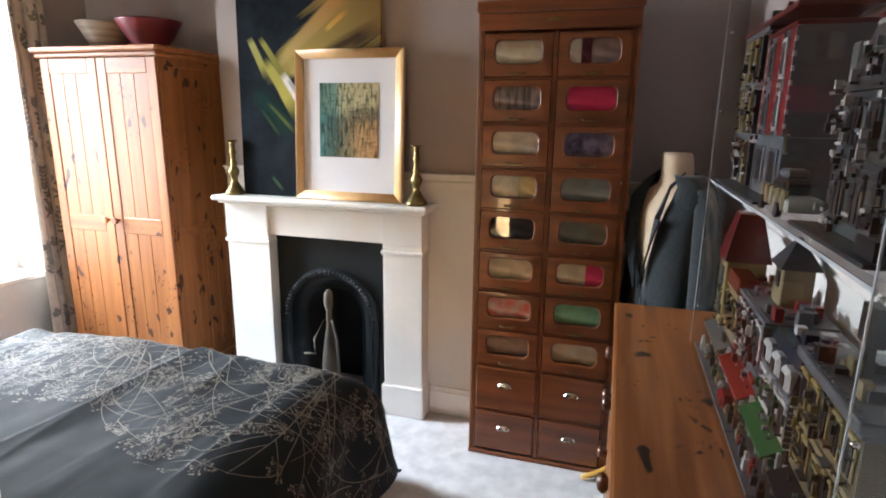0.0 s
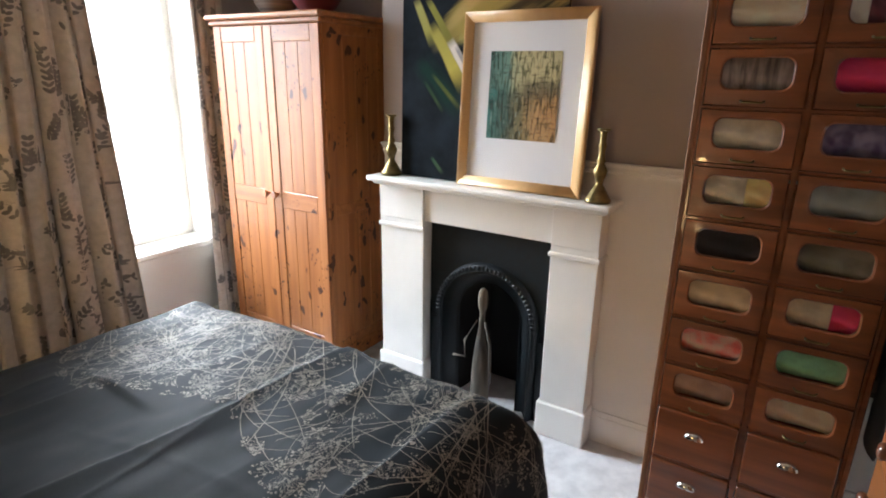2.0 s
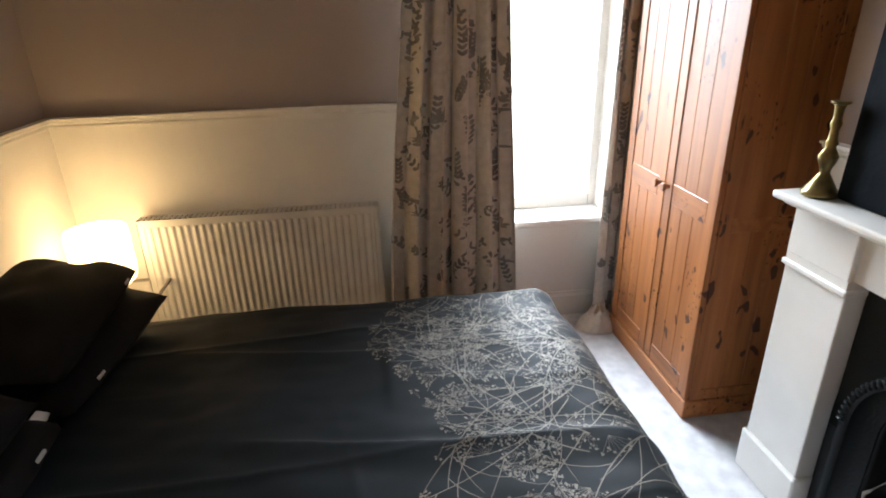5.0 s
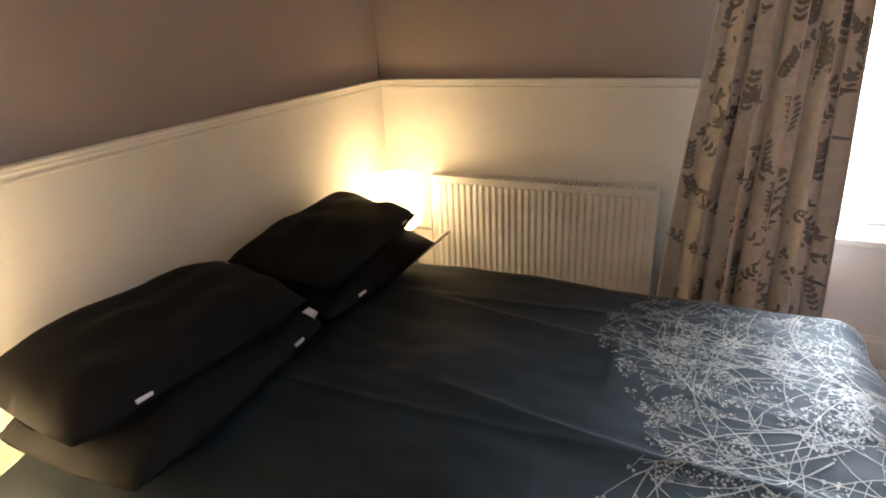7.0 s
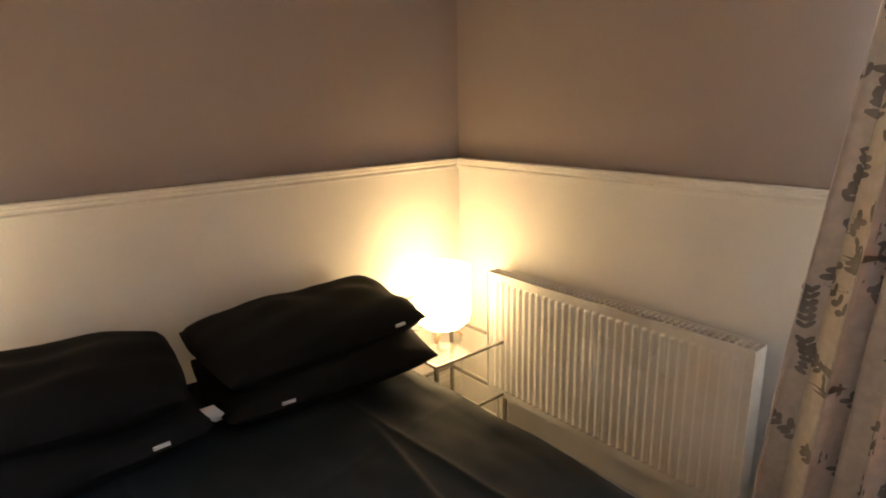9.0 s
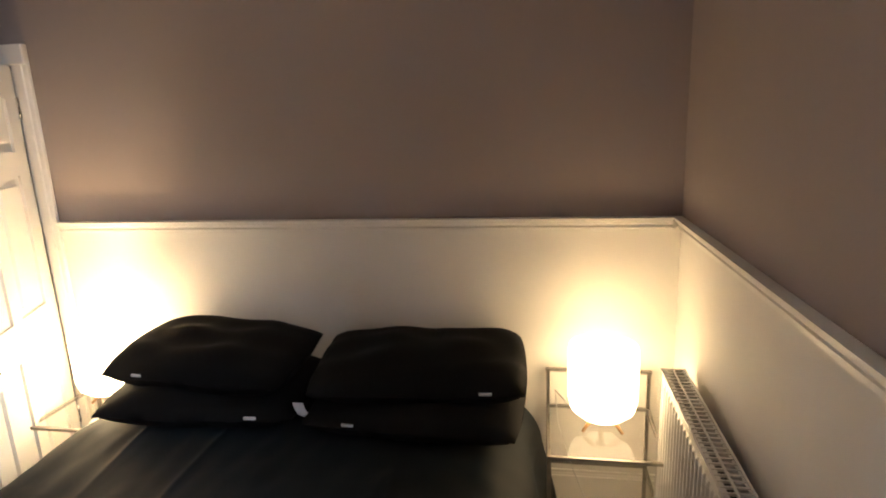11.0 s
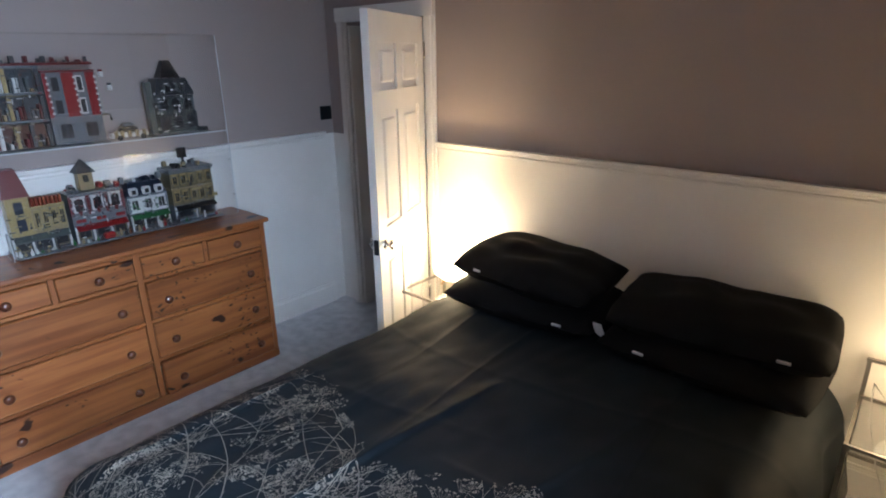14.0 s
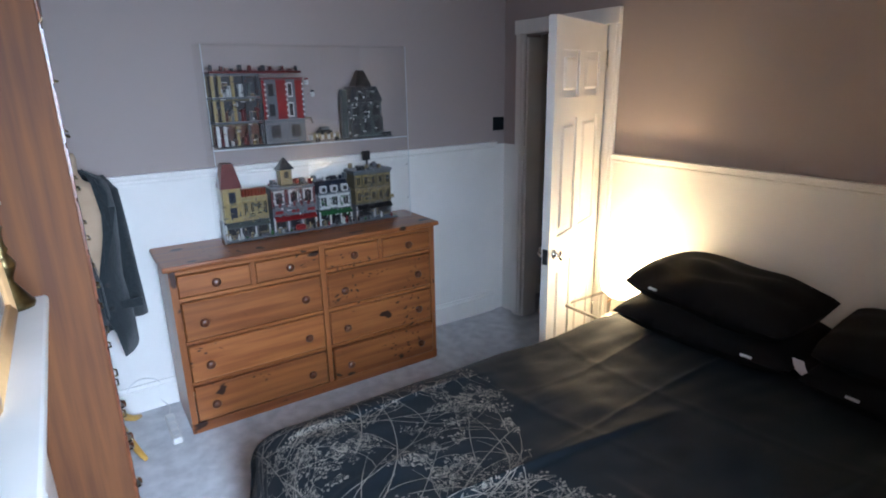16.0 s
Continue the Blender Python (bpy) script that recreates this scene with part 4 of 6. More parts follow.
def print_material():
    """A painterly city view: teal facades, a pale sky, a dark far bank and orange water, all in upright strokes."""
    m = material("city_print", (0.42, 0.36, 0.16), (0.10, 0.16, 0.13), scale=20, rough=0.6, spec=0.2)
    nt = m.node_tree
    bsdf = nt.nodes["Principled BSDF"]
    tc = nt.nodes["Texture Coordinate"]

    def strokes(scale, sx, sz, seed):
        mp = nt.nodes.new("ShaderNodeMapping")
        mp.inputs["Location"].default_value = (seed, 0, seed * 0.7)
        mp.inputs["Scale"].default_value = (sx, 1, sz)
        ns = nt.nodes.new("ShaderNodeTexNoise")
        ns.inputs["Scale"].default_value, ns.inputs["Detail"].default_value = scale, 5
        nt.links.new(tc.outputs["Object"], mp.inputs[0])
        nt.links.new(mp.outputs[0], ns.inputs["Vector"])
        return ns.outputs[0]

    def calc(op, p, q, clamp=False):
        nd = nt.nodes.new("ShaderNodeMath")
        nd.operation, nd.use_clamp = op, clamp
        for k, v in enumerate((p, q)):
            if isinstance(v, (int, float)):
                nd.inputs[k].default_value = v
            else:
                nt.links.new(v, nd.inputs[k])
        return nd.outputs[0]

    def ramp(fac, stops):
        r = nt.nodes.new("ShaderNodeValToRGB")
        els = r.color_ramp.elements
        els[0].position, els[0].color = stops[0][0], (*stops[0][1], 1)
        els[1].position, els[1].color = stops[-1][0], (*stops[-1][1], 1)
        for pos, col in stops[1:-1]:
            els.new(pos).color = (*col, 1)
        nt.links.new(fac, r.inputs[0])
        return r.outputs[0]

    def mixed(fac, p, q, blend="MIX"):
        n = nt.nodes.new("ShaderNodeMix")
        n.data_type, n.blend_type = "RGBA", blend
        if isinstance(fac, (int, float)):
            n.inputs[0].default_value = fac
        else:
            nt.links.new(fac, n.inputs[0])
        nt.links.new(p, n.inputs[6])
        nt.links.new(q, n.inputs[7])
        return n.outputs[2]

    sep = nt.nodes.new("ShaderNodeSeparateXYZ")
    nt.links.new(tc.outputs["Object"], sep.inputs[0])
    wob = calc("MULTIPLY", calc("SUBTRACT", strokes(16, 2.0, 0.6, 1.0), 0.5), 0.34)
    u = calc("ADD", calc("ADD", calc("DIVIDE", sep.outputs[0], 0.33), 0.5), wob)
    v = calc("ADD", calc("ADD", calc("DIVIDE", sep.outputs[2], 0.37), 0.5), calc("MULTIPLY", wob, 0.8))
    high = ramp(u, ((0.0, (0.07, 0.15, 0.12)), (0.30, (0.16, 0.28, 0.22)), (0.42, (0.48, 0.44, 0.25)), (1.0, (0.55, 0.47, 0.25))))
    low = ramp(u, ((0.0, (0.06, 0.20, 0.18)), (0.30, (0.07, 0.11, 0.08)), (0.52, (0.24, 0.19, 0.09)), (0.70, (0.50, 0.30, 0.13)), (1.0, (0.46, 0.25, 0.10))))
    c = mixed(ramp(v, ((0.50, (0, 0, 0)), (0.60, (1, 1, 1)))), low, high)
    bank = calc("MULTIPLY", ramp(v, ((0.44, (0, 0, 0)), (0.50, (1, 1, 1)), (0.62, (1, 1, 1)), (0.70, (0, 0, 0)))), ramp(u, ((0.40, (0, 0, 0)), (0.55, (1, 1, 1)))), True)
    dark = nt.nodes.new("ShaderNodeRGB")
    dark.outputs[0].default_value = (0.11, 0.09, 0.05, 1)
    c = mixed(calc("MULTIPLY", bank, 0.8), c, dark.outputs[0])
    c = mixed(1.0, c, ramp(strokes(30, 3.2, 0.5, 3.0), ((0.40, (0.28, 0.30, 0.26)), (0.50, (1, 1, 1)))), "MULTIPLY")
    c = mixed(0.8, c, ramp(strokes(34, 0.8, 3.0, 5.0), ((0.36, (0.35, 0.36, 0.32)), (0.46, (1, 1, 1)))), "MULTIPLY")
    nt.links.new(c, bsdf.inputs["Base Color"])
    return m


M_FRAME = wood("pale_gilt_pine", (0.66, 0.42, 0.19), (0.60, 0.37, 0.16), None, "Z", rough=0.42, coat=0.1)
M_MAT = material("white_mount_card", (0.76, 0.76, 0.78), (0.72, 0.72, 0.75), scale=3, rough=0.85)
M_CITY = print_material()
pic = thing("framed_picture", (0, 0, 0), "pale wooden frame with white mount and small city print", "picture")
FW, FH, FB = 0.284, 0.715, 0.043
prof = [(0.0, 0.004), (0.0, -0.016), (0.006, -0.022), (0.020, -0.023), (0.034, -0.017), (0.040, -0.018), (FB, -0.012), (FB, 0.004)]
rect = [(-FW, 0, 1, 1), (FW, 0, -1, 1), (FW, FH, -1, -1), (-FW, FH, 1, -1)]
for k in range(4):
    bm = bmesh.new()
    ends = [[bm.verts.new((cx + sx * o, yy, cz + sz * o)) for o, yy in prof] for cx, cz, sx, sz in (rect[k], rect[(k + 1) % 4])]
    for i in range(len(prof)):
        j = (i + 1) % len(prof)
        bm.faces.new((ends[0][i], ends[0][j], ends[1][j], ends[1][i])).smooth = True
    bm.faces.new(ends[0])
    bm.faces.new(ends[1])
    part("frame_moulding", bm, M_FRAME, pic)
part("mount", B(-FW + FB - 0.003, FW - FB + 0.003, -0.006, 0.0, FB - 0.003, FH - FB + 0.003), M_MAT, pic)
cp = part("print", B(-0.155, 0.155, -0.0012, 0.0, -0.175, 0.175), M_CITY, pic)
cp.location = (0.0, -0.0065, 0.385)
# buildings and gondola posts of the print, as fine dark strokes
rnd = random.Random(5)
INKS = {"ink_dark": (0.04, 0.05, 0.04), "ink_teal": (0.10, 0.22, 0.18), "ink_pale": (0.55, 0.50, 0.28), "ink_olive": (0.15, 0.13, 0.06), "ink_orange": (0.48, 0.24, 0.09), "ink_sand": (0.46, 0.35, 0.17), "ink_mist": (0.30, 0.40, 0.34)}
cells = {k: bmesh.new() for k in INKS}
for i in range(44):
    for k in range(20):
        u, v = (i + rnd.random()) / 44, (k + rnd.random()) / 20
        if rnd.random() < 0.8:
            continue
        if u < 0.34:
            c = rnd.choice(("ink_teal", "ink_dark", "ink_teal", "ink_mist", "ink_olive"))
        elif v > 0.56 + 0.1 * math.sin(9 * u):
            if rnd.random() < 0.55 and abs(u - 0.70) > 0.03:
                continue
            c = rnd.choice(("ink_pale", "ink_sand", "ink_pale", "ink_olive"))
        elif v > 0.47:
            c = rnd.choice(("ink_olive", "ink_dark", "ink_sand", "ink_olive"))
        else:
            c = rnd.choice(("ink_orange", "ink_sand", "ink_orange", "ink_pale", "ink_olive")) if u > 0.62 else rnd.choice(("ink_sand", "ink_olive", "ink_dark", "ink_mist"))
        w, hh = rnd.uniform(0.0006, 0.0016), rnd.uniform(0.008, 0.030)
        if rnd.random() < 0.12:
            w, hh = hh * 0.6, w
        x, z = -0.158 + 0.316 * u, -0.178 + 0.34 * v
        yy = -0.0080 - 0.0004 * rnd.random()
        vs = [cells[c].verts.new((max(-0.154, min(0.154, px)), yy, 0.385 + max(-0.174, min(0.174, pz)))) for px, pz in ((x - w, z), (x + w, z + 0.002), (x + w * 0.7, z + hh), (x - w * 0.8, z + hh))]
        cells[c].faces.new(vs)
for name, b in cells.items():
    tagged(part(name, b, material(name, INKS[name], rough=0.7, scale=60), pic), kind="stuff")
gp = part("glazing", B(-FW + FB - 0.002, FW - FB + 0.002, -0.0115, -0.0100, FB - 0.002, FH - FB + 0.002), M_GLASS, pic)
gp.visible_shadow = False
placed(pic, (1.998, 2.797, 1.1225), rx=-3.4)


def candlestick(cx, cy):
    c = thing("candlestick", (cx, cy, 1.121), "tall turned brass candlestick with tarnish on the mantel", "candlestick", group="brass candlesticks")
    prof = [(0.050, 0), (0.052, 0.012), (0.046, 0.018), (0.030, 0.045), (0.020, 0.062), (0.014, 0.070), (0.016, 0.085), (0.026, 0.110), (0.028, 0.122), (0.020, 0.138), (0.013, 0.15), (0.019, 0.160), (0.013, 0.172), (0.011, 0.20), (0.017, 0.218), (0.012, 0.232), (0.013, 0.262), (0.016, 0.272)]
    part("stem", lathe(prof, cx, cy, 1.121, seg=16), M_BRASS, c)
    part("drip_pan", lathe([(0.016, 0.272), (0.026, 0.276), (0.027, 0.282), (0.012, 0.2825)], cx, cy, 1.121, seg=20), M_BRASS, c)
    return c


candlestick(1.335, 2.805)
candlestick(2.352, 2.79)

# figure on the hearth: one plain shape
fig = bmesh.new()
fx, fy = 1.868, 2.79
lathe([(0.030, 0.012), (0.042, 0.04), (0.046, 0.12), (0.042, 0.24), (0.030, 0.34), (0.017, 0.42), (0.014, 0.47), (0.012, 0.50), (0.022, 0.525), (0.025, 0.56), (0.021, 0.595), (0.008, 0.61)], fx, fy, 0, seg=18, bm=fig)
tube([(fx - 0.02, fy - 0.015, 0.46), (fx - 0.075, fy - 0.03, 0.36), (fx - 0.06, fy - 0.05, 0.29), (fx - 0.125, fy - 0.05, 0.285)], 0.006, bm=fig, seg=6)
tube([(fx + 0.02, fy - 0.01, 0.46), (fx + 0.055, fy - 0.02, 0.36), (fx + 0.065, fy - 0.03, 0.18)], 0.007, bm=fig, seg=6)
for v in fig.verts:
    v.co.z *= 1.07
M_FIG = material("weathered_carved_wood", (0.11, 0.088, 0.062), (0.03, 0.024, 0.02), scale=18, rough=0.8, bump=0.4, bscale=60, stretch=(1, 1, 0.2))
tagged(part("figurine", fig, M_FIG, None), "slender grey-brown carved figure standing on the hearth", "figurine")


# ---- haberdashery cabinet ----
def rr(w, h, r, n=5):
    """Outline of a rounded rectangle round the origin."""
    pts = []
    for cx, cz, a0 in ((w / 2 - r, h / 2 - r, 0), (-w / 2 + r, h / 2 - r, 90), (-w / 2 + r, -h / 2 + r, 180), (w / 2 - r, -h / 2 + r, 270)):
        pts += [(cx + r * math.cos(radians(a0 + 90 * k / n)), cz + r * math.sin(radians(a0 + 90 * k / n))) for k in range(n + 1)]
    return pts


def cloth_mat(name, a, b=None, scale=18, stretch=(1, 1, 1)):
    a, b = tuple(min(c * 2.1, 0.85) for c in a), tuple(min(c * 2.1, 0.85) for c in (b or [q * 0.7 for q in a]))
    return material(name, a, b, scale=scale, rough=0.9, bump=0.4, bscale=90, stretch=stretch)


CLOTH = {
    "cream": cloth_mat("cream_knit", (0.52, 0.44, 0.33)), "stripe": cloth_mat("striped_wool", (0.22, 0.18, 0.16), (0.06, 0.05, 0.05), 26, (2.5, 1, 0.3)),
    "stone": cloth_mat("stone_cotton", (0.40, 0.36, 0.29)), "black": cloth_mat("black_cotton", (0.015, 0.012, 0.012)),
    "pink": cloth_mat("hot_pink_knit", (0.55, 0.03, 0.09), (0.48, 0.025, 0.075)), "navy": cloth_mat("purple_navy_print", (0.05, 0.035, 0.07), (0.16, 0.14, 0.2), 30),
    "sage": cloth_mat("sage_grey_wool", (0.20, 0.21, 0.18)), "moss": cloth_mat("grey_green_wool", (0.13, 0.13, 0.10)),
    "beige": cloth_mat("beige_silk", (0.40, 0.33, 0.22)), "rose": cloth_mat("rose_print", (0.50, 0.10, 0.09), (0.35, 0.30, 0.26), 22),
    "mauve": cloth_mat("mauve_grey_wool", (0.22, 0.16, 0.14)), "green": cloth_mat("mint_green_print", (0.16, 0.36, 0.22), (0.12, 0.28, 0.17), 30),
    "maroon": cloth_mat("maroon_band", (0.09, 0.02, 0.03)), "gold": cloth_mat("gold_satin", (0.62, 0.42, 0.18)),
}
LEFT = [("cream",), ("stripe",), ("stone",), ("stone", "gold"), ("black",), ("beige",), ("rose",), ("mauve",)]
RIGHT = [("cream", "maroon", "mauve"), ("pink",), ("navy",), ("sage",), ("moss",), ("beige", "pink"), ("green",), ("cream",)]


def haberdashery():
    x0, x1, y0, y1, zt = 2.692, 3.285, 2.60, 2.885, 1.95
    h = thing("haberdashery_cabinet", ((x0 + x1) / 2, 2.74, 0), "tall mahogany haberdashery cabinet with glass-fronted drawers full of clothes", "cabinet")
    part("side_panel", B(x0 - 0.012, x0 + 0.006, y0 + 0.004, y1, 0, zt, bevel=0.003), M_OAK_SIDE, h, "golden oak side panel")
    part("side_panel", B(x1 - 0.006, x1 + 0.012, y0 + 0.004, y1, 0, zt, bevel=0.003), M_MAHOG, h)
    part("back", B(x0 + 0.006, x1 - 0.006, y1 - 0.01, y1, 0, zt), M_MAHOG, h)
    part("top", B(x0 - 0.012, x1 + 0.012, y0 + 0.004, y1, zt + 0.001, zt + 0.02, bevel=0.003), M_MAHOG, h)
    bm = B(x0 - 0.02, x1 + 0.02, y0 - 0.012, y0 + 0.003, zt - 0.022, zt + 0.022, bevel=0.006)
    box(bm, x0 - 0.012, x1 + 0.012, y0 - 0.004, y0 + 0.003, 1.862, zt - 0.023, bevel=0.003)
    part("cornice", bm, M_MAHOG, h)
    part("maker_plate", B(2.955, 3.005, y0 - 0.008, y0 - 0.0045, 1.892, 1.904, bevel=0.001), M_BRASS, h, "small brass plate")
    part("plinth", B(x0 - 0.012, x1 + 0.012, y0 - 0.008, y0 + 0.003, 0, 0.022, bevel=0.003), M_MAHOG, h)
    xm = (x0 + x1) / 2
    for a, b in ((x0 + 0.0065, x0 + 0.014), (xm - 0.008, xm + 0.008), (x1 - 0.014, x1 - 0.0065)):
        part("stile", B(a, b, y0, y0 + 0.02, 0.022, 1.862), M_MAHOG, h)
    zs = [1.858 - 0.1765 * i for i in range(9)] + [0.228, 0.024]
    for z in zs[1:-1]:
        for a, b in ((x0 + 0.014, xm - 0.008), (xm + 0.008, x1 - 0.014)):
            part("divider", B(a, b, y0 + 0.002, y0 + 0.02, z - 0.004, z + 0.004), M_MAHOG, h)
    for r in range(10):
        zt1, zb = zs[r] - 0.008, zs[r + 1] + 0.008
        for col, (a, b) in enumerate(((x0 + 0.018, xm - 0.012), (xm + 0.012, x1 - 0.018))):
            cx, cz, w, hh = (a + b) / 2, (zt1 + zb) / 2, b - a, zt1 - zb
            if r >= 8:
                d = part("drawer", B(a, b, y0 - 0.006, y0 + 0.014, zb, zt1, bevel=0.004), M_MAHOG, h)
                bm = bmesh.new()
                n = 14
                arcs = [[bm.verts.new((cx + R * math.cos(math.pi * k / n) * 1.25, y0 - 0.006 - dd, cz + 0.03 - 0.012 + R * math.sin(math.pi * k / n) * 0.85)) for k in range(n + 1)] for R, dd in ((0.028, 0), (0.026, 0.012), (0.018, 0.02), (0.004, 0.022))]
                for p, q in zip(arcs, arcs[1:]):
                    for k in range(n):
                        bm.faces.new((p[k], p[k + 1], q[k + 1], q[k])).smooth = True
                part("cup_pull", bm, M_CHROME, d, "nickel cup pull")
                continue
            # front with a rounded window
            ww, wh, wz = w * 0.70, hh * 0.56, cz + 0.012
            bm = bmesh.new()
            inn = rr(ww, wh, 0.028)
            rect = []
            for px, pz in inn:
                k = min(w / 2 / abs(px) if px else 9, (hh / 2 - 0.012 * (1 if pz > 0 else -1)) / abs(pz) if pz else 9)
                rect.append((px * k, pz * k))
            for corner in ((1, 1), (-1, 1), (-1, -1), (1, -1)):
                tx, tz = corner[0] * w / 2, (hh / 2 - 0.012) if corner[1] > 0 else -(hh / 2 + 0.012)
                i = min(range(len(rect)), key=lambda q: (rect[q][0] - tx) ** 2 + (rect[q][1] - tz) ** 2)
                rect[i] = (tx, tz)
            loops = []
            for pts, yy in ((rect, y0 + 0.012), (rect, y0 - 0.004), ([(px * 1.05, pz * 1.09) for px, pz in inn], y0 - 0.006), (inn, y0 - 0.003), (inn, y0 + 0.012)):
                loops.append([bm.verts.new((cx + px, yy, wz + pz)) for px, pz in pts])
            for p, q in zip(loops, loops[1:]):
                for k in range(len(p)):
                    bm.faces.new((p[k], p[(k + 1) % len(p)], q[(k + 1) % len(p)], q[k]))
            d = part("drawer", bm, M_MAHOG, h)
            g = part("glass", B(cx - ww / 2 - 0.006, cx + ww / 2 + 0.006, y0 + 0.0125, y0 + 0.0145, wz - wh / 2 - 0.006, wz + wh / 2 + 0.006), M_GLASS, d)
            g.visible_shadow = False
            cols = (LEFT, RIGHT)[col][r]
            xa, sp = cx - ww / 2 - 0.02, (ww + 0.04) / len(cols)
            if len(cols) == 3:
                edges = [0, 0.28, 0.45, 1]
            elif len(cols) == 2:
                edges = [0, 0.6, 1]
            else:
                edges = [0, 1]
            for k, cname in enumerate(cols):
                bx0, bx1 = xa + (ww + 0.04) * edges[k], xa + (ww + 0.04) * edges[k + 1]
                sd = r * 2.3 + col * 5.1 + k

                def roll(u, v):
                    n = noise.noise(Vector((u * 4 + sd, v * 4, sd)))
                    t = math.pi * v
                    return Vector((bx0 + (bx1 - bx0) * u, y0 + 0.040 - 0.022 * math.sin(t) ** 0.5 + 0.006 * n + 0.006 * math.sin(9 * v + 3 * u), wz - wh * 0.62 + wh * 1.2 * v * (1 + 0.05 * n)))
                part("folded_clothes", sheet(roll, 8, 12), CLOTH[cname], d)
            part("drawer_back", B(a, b, y0 + 0.07, y0 + 0.075, zb, zt1), M_MAHOG, d)
            z = zb + 0.014
            part("drawer_pull", tube([(cx - 0.032, y0 - 0.004, z), (cx - 0.026, y0 - 0.015, z - 0.004), (cx + 0.026, y0 - 0.015, z - 0.004), (cx + 0.032, y0 - 0.004, z)], 0.0035, seg=6), M_BRASS, d, "slim brass pull")


haberdashery()


# ---- mannequin and jacket in the corner ----
M_SKIN = material("plain_beige_cloth", (0.55, 0.41, 0.28), (0.48, 0.35, 0.23), scale=8, rough=0.8, bump=0.2)
M_TWEED = material("blue_grey_tweed", (0.034, 0.041, 0.044), (0.018, 0.022, 0.024), scale=160, rough=0.95, bump=0.5, bscale=500, sheen=0.2, spec=0.2)
MC, MYAW = (3.475, 2.635), radians(32)


def body_rings(rows, seg=28, power=2.4, gap=0.0):
    """Closed body from rows (z, half width, half depth, forward shift); gap opens it at the front, in radians."""
    bm = bmesh.new()
    rings = []
    for z, hw, hd, sh in rows:
        ring = []
        n = seg if gap == 0 else seg + 1
        for i in range(n):
            g = gap(z) if callable(gap) else gap
            t = math.pi + g / 2 + (2 * math.pi - g) * i / seg
            c, s = math.cos(t), math.sin(t)
            px = hd * math.copysign(abs(c) ** (2 / power), c) - sh
            py = hw * math.copysign(abs(s) ** (2 / power), s)
            ring.append(bm.verts.new((MC[0] + px * math.cos(MYAW) - py * math.sin(MYAW), MC[1] + px * math.sin(MYAW) + py * math.cos(MYAW), z)))
        rings.append(ring)
    for a, b in zip(rings, rings[1:]):
        m = len(a)
        for i in range(m if gap == 0 else m - 1):
            bm.faces.new((a[i], a[(i + 1) % m], b[(i + 1) % m], b[i])).smooth = True
    if gap == 0:
        bm.faces.new(rings[0])
        bm.faces.new(rings[-1])
    return bm


bm = body_rings([(0.66, 0.13, 0.085, 0), (0.78, 0.125, 0.085, 0), (1.0, 0.15, 0.10, 0.006), (1.15, 0.155, 0.098, 0.006), (1.215, 0.13, 0.075, 0), (1.245, 0.075, 0.06, 0), (1.28, 0.056, 0.056, 0.004), (1.345, 0.054, 0.054, 0.012), (1.36, 0.048, 0.048, 0.012)])
bmesh.ops.scale(bm, vec=(1, 1, 1.035), verts=bm.verts)
tagged(part("mannequin", bm, M_SKIN, None), "plain beige cloth dressmaking torso on a wooden stand", "mannequin")
M_STAND = material("yellow_varnished_wood", (0.62, 0.38, 0.08), (0.5, 0.28, 0.05), scale=12, rough=0.4)
stand = thing("mannequin_stand", (MC[0], MC[1], 0), "yellow varnished wooden stand with curved feet under the torso", "stand")
part("pole", lathe([(0.014, 0.10), (0.014, 0.678)], MC[0], MC[1], 0, seg=14), M_STAND, stand)
for ang in (200, 320, 80):
    ux, uy = math.cos(radians(ang)), math.sin(radians(ang))
    ln = 0.19 if ang != 200 else 0.29
    part("foot", tube([(MC[0] + ux * ln * k, MC[1] + uy * ln * k, z) for k, z in ((0.02, 0.16), (0.25, 0.115), (0.5, 0.065), (0.78, 0.027), (1.0, 0.014))], [0.013, 0.016, 0.017, 0.015, 0.011], seg=10), M_STAND, stand)


